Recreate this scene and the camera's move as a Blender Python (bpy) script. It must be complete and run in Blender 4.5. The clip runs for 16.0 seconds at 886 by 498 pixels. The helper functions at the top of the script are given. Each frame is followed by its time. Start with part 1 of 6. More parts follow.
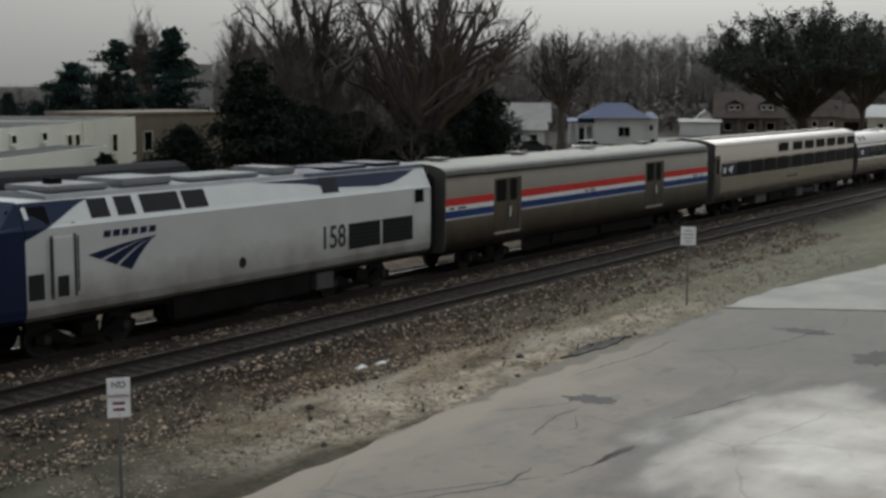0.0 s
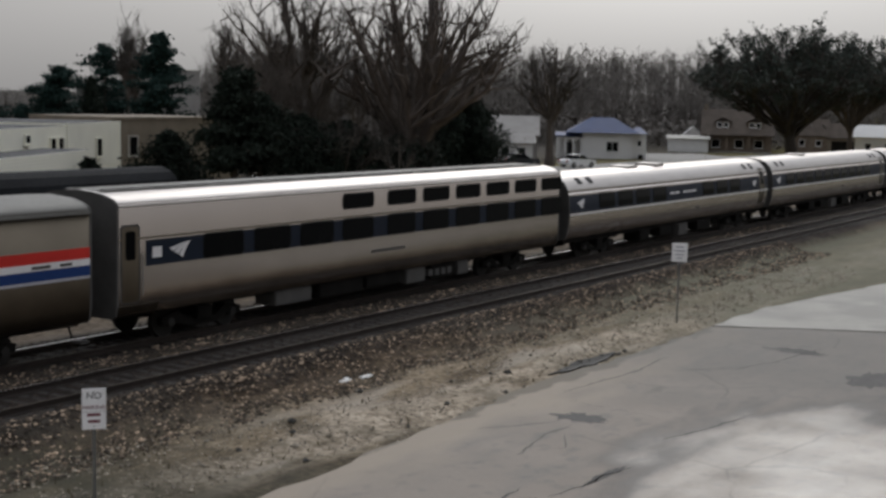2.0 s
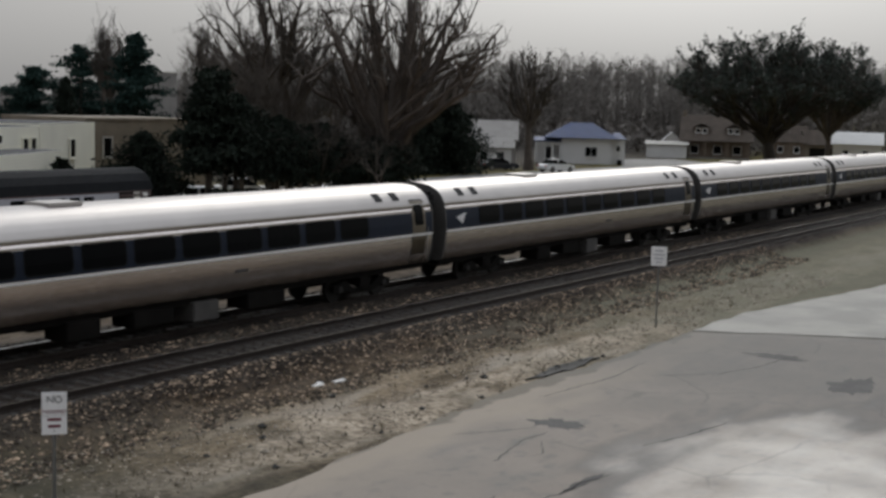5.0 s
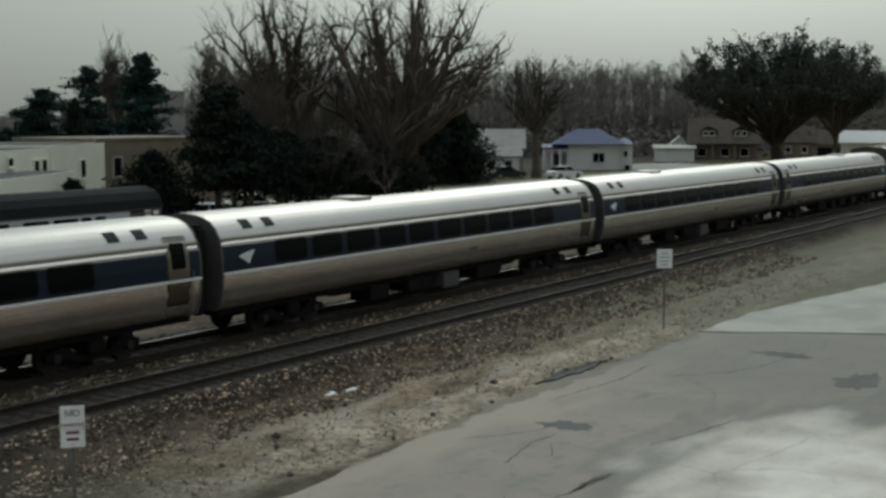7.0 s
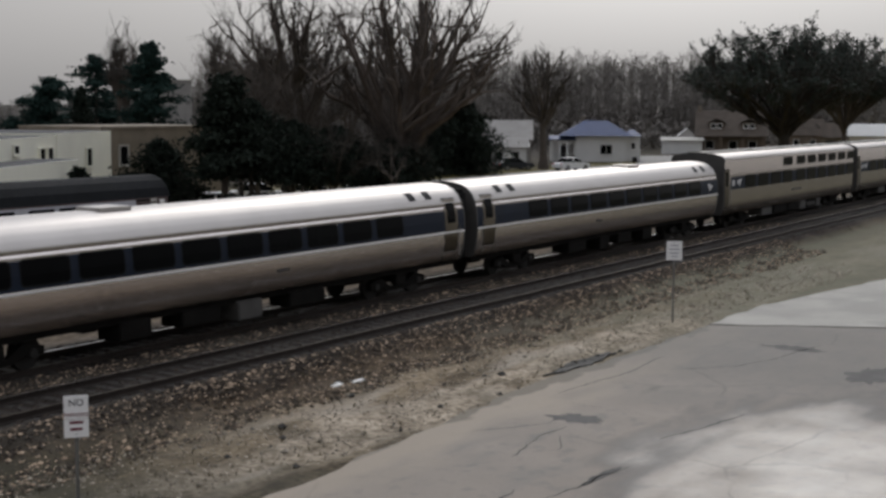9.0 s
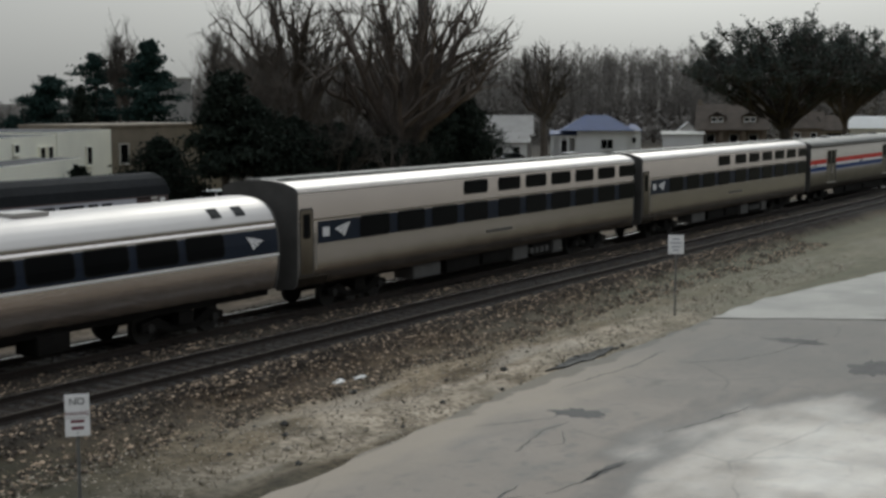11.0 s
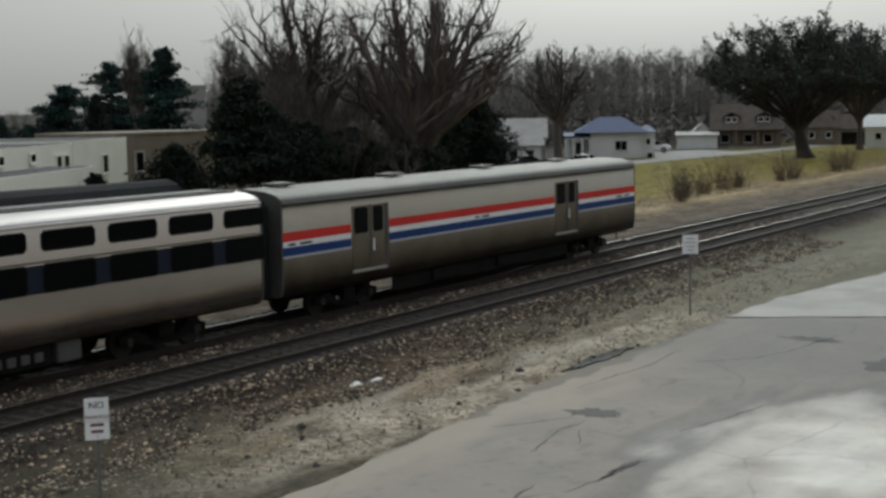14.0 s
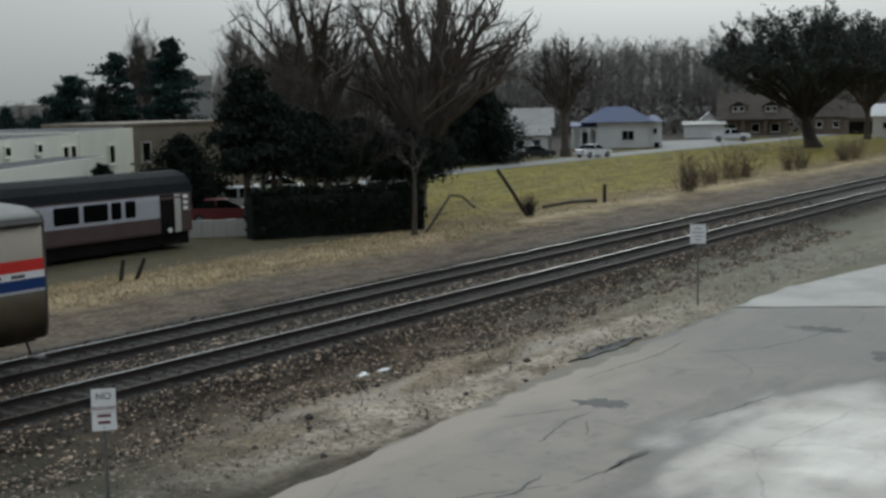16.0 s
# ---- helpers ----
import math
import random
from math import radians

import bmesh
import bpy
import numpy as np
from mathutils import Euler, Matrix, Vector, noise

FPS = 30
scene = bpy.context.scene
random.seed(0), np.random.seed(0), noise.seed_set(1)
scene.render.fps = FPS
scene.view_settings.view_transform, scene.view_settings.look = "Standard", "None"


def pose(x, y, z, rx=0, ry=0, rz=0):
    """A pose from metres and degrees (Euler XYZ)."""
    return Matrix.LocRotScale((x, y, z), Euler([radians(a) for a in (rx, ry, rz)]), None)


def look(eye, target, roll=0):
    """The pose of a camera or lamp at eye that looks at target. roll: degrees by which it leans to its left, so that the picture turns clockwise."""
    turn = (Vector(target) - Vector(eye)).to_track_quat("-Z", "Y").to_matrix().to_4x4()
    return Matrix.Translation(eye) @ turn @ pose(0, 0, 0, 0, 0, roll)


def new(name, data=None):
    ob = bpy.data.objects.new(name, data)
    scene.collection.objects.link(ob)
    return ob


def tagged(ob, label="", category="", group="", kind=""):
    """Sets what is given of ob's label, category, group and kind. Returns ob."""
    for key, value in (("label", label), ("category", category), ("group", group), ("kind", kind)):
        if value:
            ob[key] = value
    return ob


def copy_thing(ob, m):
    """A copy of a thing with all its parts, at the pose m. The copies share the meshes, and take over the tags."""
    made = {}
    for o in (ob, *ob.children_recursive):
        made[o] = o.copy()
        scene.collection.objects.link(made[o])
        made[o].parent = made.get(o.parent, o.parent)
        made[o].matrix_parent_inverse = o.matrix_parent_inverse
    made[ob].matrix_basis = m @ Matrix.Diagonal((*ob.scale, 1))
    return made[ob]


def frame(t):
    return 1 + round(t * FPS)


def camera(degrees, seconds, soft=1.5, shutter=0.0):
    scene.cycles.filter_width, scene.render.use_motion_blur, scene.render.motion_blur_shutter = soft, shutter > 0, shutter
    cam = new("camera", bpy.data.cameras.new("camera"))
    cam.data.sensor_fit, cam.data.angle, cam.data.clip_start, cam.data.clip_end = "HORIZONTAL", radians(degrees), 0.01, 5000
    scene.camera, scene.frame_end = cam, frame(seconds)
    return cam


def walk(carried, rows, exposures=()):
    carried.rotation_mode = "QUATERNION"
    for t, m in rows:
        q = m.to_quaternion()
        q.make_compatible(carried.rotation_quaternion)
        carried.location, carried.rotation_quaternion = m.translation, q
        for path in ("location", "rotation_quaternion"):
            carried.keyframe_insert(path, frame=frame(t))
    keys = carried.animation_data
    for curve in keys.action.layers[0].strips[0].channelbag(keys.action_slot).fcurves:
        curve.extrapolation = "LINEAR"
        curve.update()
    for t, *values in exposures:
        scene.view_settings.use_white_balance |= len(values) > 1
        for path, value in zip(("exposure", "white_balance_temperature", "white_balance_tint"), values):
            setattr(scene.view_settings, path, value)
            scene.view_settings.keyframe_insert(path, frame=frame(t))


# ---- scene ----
cam = camera(37.06, 16.0, soft=3.0)
ROWS = [
    (0.0, -1.076, -0.608, 7.050, 83.028, -0.084, -56.402),
    (0.5, -1.274, -0.763, 7.081, 83.462, -0.206, -56.103),
    (1.0, -1.682, -1.166, 7.155, 84.297, -0.084, -55.735),
    (1.5, -1.199, -0.779, 7.072, 84.019, -0.406, -56.020),
    (2.0, -0.496, -0.110, 6.963, 83.547, -1.236, -56.924),
    (2.5, -0.718, -0.302, 6.970, 83.798, -1.474, -57.417),
    (3.0, -0.597, -0.213, 6.966, 83.446, -1.431, -57.145),
    (3.5, 0.162, 0.415, 6.833, 82.864, -1.531, -57.658),
    (4.0, 0.304, 0.455, 6.788, 83.696, -1.614, -57.875),
    (4.5, 0.240, 0.351, 6.799, 83.746, -1.789, -57.847),
    (7.0, -0.269, -0.220, 6.808, 84.239, 0.058, -57.477),
    (7.5, -0.282, -0.240, 6.801, 84.243, -0.057, -57.314),
    (8.0, -0.015, -0.019, 6.760, 84.064, -0.133, -57.296),
    (8.5, -0.005, -0.004, 6.752, 83.955, -0.268, -57.330),
    (9.0, -0.006, 0.028, 6.744, 83.862, -0.277, -57.185),
    (11.5, 0.079, 0.064, 6.720, 83.730, 0.280, -57.174),
    (12.0, -0.134, -0.113, 6.728, 84.043, 0.343, -56.987),
    (12.5, -0.096, -0.103, 6.719, 84.058, 0.411, -56.843),
    (13.0, -0.189, -0.169, 6.723, 84.072, 0.347, -56.468),
    (13.5, -0.065, -0.066, 6.692, 84.034, 0.649, -56.546),
    (14.0, -0.058, -0.055, 6.684, 83.880, 0.971, -56.574),
    (14.5, -0.060, -0.048, 6.689, 83.850, 1.045, -56.485),
    (15.0, -0.070, -0.073, 6.692, 83.861, 1.120, -56.616),
    (15.5, -0.002, -0.013, 6.683, 83.632, 0.923, -56.524),
    (16.0, 0.002, 0.001, 6.678, 83.454, 1.075, -56.300),
]
walk(cam, [(t, pose(x, y, z, rx, ry, rz)) for t, x, y, z, rx, ry, rz in ROWS],
     [(0.0, -0.10, 6500, 3), (1.0, -0.05, 6500, 10), (3.0, -0.05, 6500, 5), (4.0, -0.15, 6500, 1), (4.5, -0.04, 6500, 9), (7.0, -0.24, 6400, -5), (8.0, -0.22, 6450, 2), (8.5, -0.04, 6500, 10),
      (12.0, -0.02, 6400, 1), (15.0, 0.06, 6400, 1), (16.0, 0.06, 6100, 0)])

# ---- light ----
SUNWARD = (0.80, 0.36, 0.48)          # the sun stands ahead, behind thin cloud
world = bpy.data.worlds.new("world")
scene.world = world
world.use_nodes = True
wn = world.node_tree.nodes
sky = wn.new("ShaderNodeTexSky")
sky.sky_type, sky.sun_disc = "NISHITA", False
sky.sun_elevation, sky.sun_rotation = radians(28), radians(68)
sky.air_density, sky.dust_density, sky.ozone_density = 1.0, 5.0, 1.0
flat = wn.new("ShaderNodeHueSaturation")          # an overcast sky has hardly any hue
flat.inputs["Saturation"].default_value = 0.12
veil = wn.new("ShaderNodeMix")
veil.data_type = "RGBA"
veil.inputs[0].default_value = 0.8
aloft = wn.new("ShaderNodeMix")                    # rosy haze low down, cooler cloud above
aloft.data_type = "RGBA"
aloft.inputs[6].default_value, aloft.inputs[7].default_value = (7.3, 7.08, 7.06, 1), (6.7, 7.02, 7.8, 1)
world.node_tree.links.new(aloft.outputs[2], veil.inputs[7])
world.node_tree.links.new(sky.outputs[0], flat.inputs["Color"])
world.node_tree.links.new(flat.outputs[0], veil.inputs[6])
# an overcast sky is about three times as bright overhead as at the horizon
tcw = wn.new("ShaderNodeTexCoord")
sepw = wn.new("ShaderNodeSeparateXYZ")
rise = wn.new("ShaderNodeMapRange")
rise.inputs[1].default_value, rise.inputs[2].default_value, rise.inputs[3].default_value, rise.inputs[4].default_value = 0.0, 1.0, 0.81, 2.95
cool = wn.new("ShaderNodeMapRange")
cool.inputs[1].default_value, cool.inputs[2].default_value = 0.14, 0.4
world.node_tree.links.new(sepw.outputs[2], cool.inputs[0])
world.node_tree.links.new(cool.outputs[0], aloft.inputs[0])
lit = wn.new("ShaderNodeVectorMath")
lit.operation = "SCALE"
world.node_tree.links.new(tcw.outputs["Generated"], sepw.inputs[0])
world.node_tree.links.new(sepw.outputs[2], rise.inputs[0])
world.node_tree.links.new(veil.outputs[2], lit.inputs[0])
# and brighter round the veiled sun
toward = wn.new("ShaderNodeVectorMath")
toward.operation = "DOT_PRODUCT"
toward.inputs[1].default_value = SUNWARD
glow = wn.new("ShaderNodeMapRange")
glow.inputs[1].default_value, glow.inputs[2].default_value, glow.inputs[3].default_value, glow.inputs[4].default_value = -0.2, 1.0, 0.48, 0.86
world.node_tree.links.new(tcw.outputs["Generated"], toward.inputs[0])
world.node_tree.links.new(toward.outputs["Value"], glow.inputs[0])
both = wn.new("ShaderNodeMath")
both.operation = "MULTIPLY"
world.node_tree.links.new(rise.outputs[0], both.inputs[0])
world.node_tree.links.new(glow.outputs[0], both.inputs[1])
world.node_tree.links.new(both.outputs[0], lit.inputs["Scale"])
world.node_tree.links.new(lit.outputs[0], wn["Background"].inputs[0])
wn["Background"].inputs[1].default_value = 0.08
sun = new("sun", bpy.data.lights.new("sun", "SUN"))
sun.data.energy, sun.data.angle, sun.data.color = 0.5, radians(28), (1.0, 0.95, 0.89)
sun.matrix_world = look([90 * c for c in SUNWARD], (0, 0, 0))

# ---- materials ----


def mat(name, base, rough=0.7, metal=0.0, vary=0.25, scale=3.0, fine=40.0, bump=0.2, second=None, stain_shade=None, ribs=0.0, island=0.0, spec=0.5, island_from=0.45):
    """A surface: base colour broken up at two scales, with fine relief. second: a colour for the patches. ribs: flutes per metre of height."""
    m = bpy.data.materials.new(name)
    m.use_nodes = True
    nt, nd = m.node_tree, m.node_tree.nodes
    link = nt.links.new
    bs = nd["Principled BSDF"]
    bs.inputs["Metallic"].default_value = metal
    bs.inputs["Specular IOR Level"].default_value = spec
    tc = nd.new("ShaderNodeTexCoord")

    def noise_at(s, detail=4.0):
        n = nd.new("ShaderNodeTexNoise")
        n.inputs["Scale"].default_value, n.inputs["Detail"].default_value = s, detail
        link(tc.outputs["Object"], n.inputs["Vector"])
        return n.outputs["Fac"]

    def mixed(fac, a, b, kind="MIX"):
        x = nd.new("ShaderNodeMix")
        x.data_type, x.blend_type = "RGBA", kind
        for sock, v in ((0, fac), (6, a), (7, b)):
            if isinstance(v, (int, float)):
                x.inputs[sock].default_value = v
            elif isinstance(v, tuple):
                x.inputs[sock].default_value = (*v, 1)
            else:
                link(v, x.inputs[sock])
        return x.outputs[2]

    def ramp(fac, lo, hi, a=0.0, b=1.0):
        r = nd.new("ShaderNodeMapRange")
        r.inputs[1].default_value, r.inputs[2].default_value, r.inputs[3].default_value, r.inputs[4].default_value = lo, hi, a, b
        link(fac, r.inputs[0])
        return r.outputs[0]

    big, small = noise_at(scale), noise_at(fine, 6.0)
    dark = tuple(c * (1 - vary) for c in base)
    lite = tuple(min(1, c * (1 + vary)) for c in base)
    col = mixed(ramp(big, 0.3, 0.7), dark, lite)
    if second:
        col = mixed(ramp(noise_at(scale * 0.6 + 0.13), 0.45, 0.62), col, second)
    col = mixed(ramp(small, 0.2, 0.8, 0.0, 0.5), col, tuple(c * (1 - vary * 1.2) for c in base))
    # Low tone by height: road grime on the locomotive, painted shade on the steel cars.
    if stain_shade:
        colour, z0, z1 = stain_shade
        sep = nd.new("ShaderNodeSeparateXYZ")
        link(tc.outputs["Object"], sep.inputs[0])
        add = nd.new("ShaderNodeMath")
        add.operation = "MULTIPLY_ADD"
        link(noise_at(1.1), add.inputs[0])
        add.inputs[1].default_value = (z1 - z0) * 0.9
        link(sep.outputs[2], add.inputs[2])
        col = mixed(ramp(add.outputs[0], z0 + (z1 - z0) * 0.4, z1 + (z1 - z0) * 0.4, 0.75, 0.0), col, colour)
    if island:
        geo = nd.new("ShaderNodeNewGeometry")
        col = mixed(ramp(geo.outputs["Random Per Island"], island_from, 1, 0.0, 0.8), col, tuple(min(1, c * island) for c in base))
    link(col, bs.inputs["Base Color"])
    link(ramp(small, 0.2, 0.8, rough * 0.85, min(1, rough * 1.15)), bs.inputs["Roughness"])
    h = small
    if ribs:
        sep = nd.new("ShaderNodeSeparateXYZ")
        link(tc.outputs["Object"], sep.inputs[0])
        w = nd.new("ShaderNodeMath")
        w.operation = "MULTIPLY"
        w.inputs[1].default_value = ribs * 2 * math.pi
        link(sep.outputs[2], w.inputs[0])
        si = nd.new("ShaderNodeMath")
        si.operation = "SINE"
        link(w.outputs[0], si.inputs[0])
        h = si.outputs[0]
    if bump:
        b = nd.new("ShaderNodeBump")
        b.inputs["Strength"].default_value = bump
        b.inputs["Distance"].default_value = 0.02
        link(h, b.inputs["Height"])
        link(b.outputs[0], bs.inputs["Normal"])
    return m


def glass(name, tint=(0.003, 0.0035, 0.004), rough=0.2):
    m = mat(name, tint, rough, 0.0, 0.2, 2, 20, 0.0, spec=0.05)
    return m


# On the steel cars the darker lower side is shade painted into the colour.
M_STEEL = mat("stainless_steel", (0.66, 0.60, 0.565), 0.25, 0.95, 0.035, 0.7, 30.0, 0.02, stain_shade=((0.13, 0.10, 0.08), 0.5, 1.35), ribs=7.0)
M_STEEL_FLAT = mat("stainless_flat", (0.195, 0.168, 0.132), 0.3, 0.95, 0.05, 0.8, 30.0, 0.06, stain_shade=((0.035, 0.026, 0.018), 0.9, 2.6))
M_STEEL_DARK = mat("dark_stainless", (0.125, 0.104, 0.078), 0.36, 0.9, 0.12, 0.8, 20.0, 0.06, stain_shade=((0.03, 0.022, 0.015), 0.9, 2.6))
M_STEEL_SMOOTH = mat("smooth_stainless", (0.43, 0.385, 0.35), 0.2, 0.97, 0.04, 0.7, 30.0, 0.02, stain_shade=((0.10, 0.08, 0.065), 0.7, 1.7))
M_ROOF = mat("roof_steel", (0.50, 0.47, 0.45), 0.42, 0.8, 0.06, 0.9, 30.0, 0.05, ribs=6.0)
M_BAG_ROOF = mat("baggage_roof_steel", (0.17, 0.165, 0.152), 0.6, 0.3, 0.12, 0.9, 12.0, 0.1)
M_LOCO = mat("silver_paint", (0.60, 0.60, 0.585), 0.4, 0.25, 0.06, 0.8, 14.0, 0.05, stain_shade=((0.075, 0.045, 0.02), 1.0, 2.5))
M_LOCO_ROOF = mat("grey_roof_paint", (0.27, 0.275, 0.285), 0.65, 0.1, 0.2, 0.9, 10.0, 0.1, second=(0.2, 0.2, 0.2))
M_NAVY = mat("navy_paint", (0.008, 0.015, 0.050), 0.45, 0.0, 0.15, 1.0, 12.0, 0.03, spec=0.2)
M_BAND = mat("dark_blue_band", (0.006, 0.012, 0.026), 0.5, 0.0, 0.2, 1.0, 12.0, 0.03, spec=0.2)
M_RED = mat("red_stripe", (0.56, 0.034, 0.026), 0.6, 0.0, 0.12, 1.0, 14.0, 0.03, spec=0.2)
M_WHITE = mat("white_stripe", (0.74, 0.72, 0.72), 0.45, 0.0, 0.06, 1.0, 14.0, 0.03)
M_BLUE = mat("blue_stripe", (0.012, 0.04, 0.15), 0.6, 0.0, 0.12, 1.0, 14.0, 0.03, spec=0.2)
M_GLASS = glass("dark_window_glass")
M_RUBBER = mat("black_rubber", (0.010, 0.010, 0.010), 0.9, 0.0, 0.3, 2.0, 20.0, 0.1, spec=0.15)
# Grimy black, taken lower still so the colour carries the shade under the cars.
M_UNDER = mat("underframe_grime_and_shade", (0.010, 0.009, 0.008), 0.9, 0.0, 0.35, 1.5, 18.0, 0.2, spec=0.1)
M_UNDER_GREY = mat("dusty_equipment_grey", (0.07, 0.066, 0.062), 0.8, 0.0, 0.25, 1.5, 18.0, 0.2)
M_WHEEL = mat("wheel_steel", (0.02, 0.018, 0.016), 0.8, 0.2, 0.3, 2.0, 20.0, 0.1)
M_GRILLE = mat("black_grille", (0.006, 0.006, 0.007), 0.8, 0.0, 0.3, 3.0, 30.0, 0.2)
M_RAIL = mat("rail_rust", (0.028, 0.02, 0.016), 0.7, 0.3, 0.3, 3.0, 30.0, 0.2)
M_RAIL_TOP = mat("polished_rail", (0.62, 0.60, 0.58), 0.28, 1.0, 0.1, 2.0, 20.0, 0.02)
M_RAIL_DULL = mat("dull_running_surface", (0.07, 0.055, 0.045), 0.6, 0.6, 0.2, 2.0, 20.0, 0.05)
M_TIE = mat("creosote_wood", (0.022, 0.017, 0.014), 0.9, 0.0, 0.35, 2.0, 24.0, 0.4)
M_STONE_DARK = mat("sooty_ballast", (0.026, 0.018, 0.013), 0.9, 0.0, 0.3, 1.2, 9.0, 0.3, island=3.0)
M_STONE = mat("ballast_stone", (0.055, 0.041, 0.029), 0.9, 0.0, 0.3, 1.2, 9.0, 0.3, island=12.0, island_from=0.62)
M_PALE_STONE = mat("pale_gravel", (0.22, 0.19, 0.15), 0.9, 0.0, 0.3, 1.2, 9.0, 0.3, island=2.6)
def asphalt_material():
    """Old asphalt: patchy greys, hairline cracks in a net, streaks, and a broad glossy sheet added for glare."""
    m = mat("worn_asphalt", (0.25, 0.213, 0.178), 0.8, 0.0, 0.16, 0.3, 26.0, 0.12, second=(0.215, 0.186, 0.158))
    nt, nd = m.node_tree, m.node_tree.nodes
    link = nt.links.new
    bs = nd["Principled BSDF"]
    old = bs.inputs["Base Color"].links[0].from_socket
    tc = nd.new("ShaderNodeTexCoord")

    def mapped(src, lo, hi, a, b):
        r = nd.new("ShaderNodeMapRange")
        r.inputs[1].default_value, r.inputs[2].default_value, r.inputs[3].default_value, r.inputs[4].default_value = lo, hi, a, b
        link(src, r.inputs[0])
        return r.outputs[0]

    def noisy(s, detail=5.0, squash=(1, 1, 1)):
        mp = nd.new("ShaderNodeMapping")
        mp.inputs["Scale"].default_value = squash
        link(tc.outputs["Object"], mp.inputs[0])
        n = nd.new("ShaderNodeTexNoise")
        n.inputs["Scale"].default_value, n.inputs["Detail"].default_value = s, detail
        link(mp.outputs[0], n.inputs["Vector"])
        return n

    warp = nd.new("ShaderNodeMix")
    warp.data_type = "VECTOR"
    warp.inputs[0].default_value = 0.35
    link(tc.outputs["Object"], warp.inputs[4])
    link(noisy(0.8).outputs["Color"], warp.inputs[5])
    vo = nd.new("ShaderNodeTexVoronoi")
    vo.feature = "DISTANCE_TO_EDGE"
    vo.inputs["Scale"].default_value = 0.42
    link(warp.outputs[1], vo.inputs["Vector"])
    line = mapped(vo.outputs["Distance"], 0.003, 0.014, 0.4, 0.0)
    gate = mapped(noisy(0.25).outputs["Fac"], 0.46, 0.56, 0.0, 1.0)
    mul = nd.new("ShaderNodeMath")
    mul.operation = "MULTIPLY"
    link(line, mul.inputs[0])
    link(gate, mul.inputs[1])

    def over(fac, a, colour):
        x = nd.new("ShaderNodeMix")
        x.data_type = "RGBA"
        link(fac, x.inputs[0])
        link(a, x.inputs[6])
        x.inputs[7].default_value = (*colour, 1)
        return x.outputs[2]

    col = over(mapped(noisy(0.7, 6.0, (0.35, 1.6, 1)).outputs["Fac"], 0.5, 0.66, 0.0, 0.55), old, (0.165, 0.152, 0.138))
    col = over(mapped(noisy(2.6, 6.0).outputs["Fac"], 0.55, 0.7, 0.0, 0.45), col, (0.12, 0.115, 0.11))
    col = over(mul.outputs[0], col, (0.04, 0.038, 0.035))
    sepy = nd.new("ShaderNodeSeparateXYZ")
    link(tc.outputs["Object"], sepy.inputs[0])

    def drifted(axis, amount, scale):
        d = nd.new("ShaderNodeMath")
        d.operation = "MULTIPLY_ADD"
        link(noisy(scale, 8.0, (0.45, 1, 1)).outputs["Fac"], d.inputs[0])
        d.inputs[1].default_value = amount
        link(sepy.outputs[axis], d.inputs[2])
        return d.outputs[0]

    col = over(mapped(drifted(1, 4.0, 0.9), 16.4, 17.8, 0.0, 0.85), col, (0.30, 0.25, 0.195))          # dirt washed over the edge
    col = over(mapped(drifted(1, 1.6, 1.8), 17.0, 17.2, 0.0, 0.7), col, (0.09, 0.075, 0.052))
    col = over(mapped(drifted(0, 9.0, 0.5), 34.0, 42.0, 0.0, 0.6), col, (0.115, 0.11, 0.10))          # darker towards the far end
    far = nd.new("ShaderNodeVectorMath")
    far.operation = "DISTANCE"
    mp = nd.new("ShaderNodeMapping")
    mp.inputs["Scale"].default_value = (0.6, 1.0, 0)
    link(tc.outputs["Object"], mp.inputs[0])
    link(mp.outputs[0], far.inputs[0])
    far.inputs[1].default_value = (GLARE[0] * 0.6, GLARE[1], 0)
    add = nd.new("ShaderNodeMath")
    add.operation = "MULTIPLY_ADD"
    link(noisy(0.55, 7.0, (0.5, 1.3, 1)).outputs["Fac"], add.inputs[0])
    add.inputs[1].default_value = 5.5
    link(far.outputs["Value"], add.inputs[2])
    # Coat mask: a made-up gloss that stands in for the bright glare.
    sheet = nd.new("ShaderNodeMath")
    sheet.operation = "MULTIPLY"
    link(mapped(add.outputs[0], 4.0, 7.2, 1.0, 0.0), sheet.inputs[0])
    link(mapped(noisy(0.8, 8.0, (1.0, 0.8, 1)).outputs["Fac"], 0.34, 0.62, 0.46, 0.85), sheet.inputs[1])
    rim = nd.new("ShaderNodeMath")
    rim.operation = "MULTIPLY"
    link(mapped(add.outputs[0], 5.8, 6.7, 0.0, 0.6), rim.inputs[0])
    link(mapped(add.outputs[0], 6.9, 7.9, 1.0, 0.0), rim.inputs[1])
    col = over(rim.outputs[0], col, (0.085, 0.08, 0.076))          # darker rim round the sheet
    link(col, bs.inputs["Base Color"])
    link(sheet.outputs[0], bs.inputs["Coat Weight"])
    bs.inputs["Coat Roughness"].default_value = 0.3
    bs.inputs["Coat IOR"].default_value = 1.5
    return m


GLARE = (27.0, 7.4)          # the middle of the glossy sheet added to the lot for glare
M_ASPHALT = asphalt_material()
M_TARPATCH = mat("old_tar_patch", (0.075, 0.07, 0.066), 0.8, 0.0, 0.3, 1.5, 20.0, 0.2)
M_CONCRETE = mat("pale_concrete", (0.29, 0.275, 0.245), 0.7, 0.0, 0.15, 0.5, 18.0, 0.2, second=(0.20, 0.192, 0.172))
M_ROAD = mat("road_surface", (0.20, 0.192, 0.18), 0.8, 0.0, 0.12, 0.3, 8.0, 0.1)
M_CRACK = mat("tar_crack", (0.035, 0.033, 0.03), 0.75, 0.0, 0.3, 1.5, 20.0, 0.2)
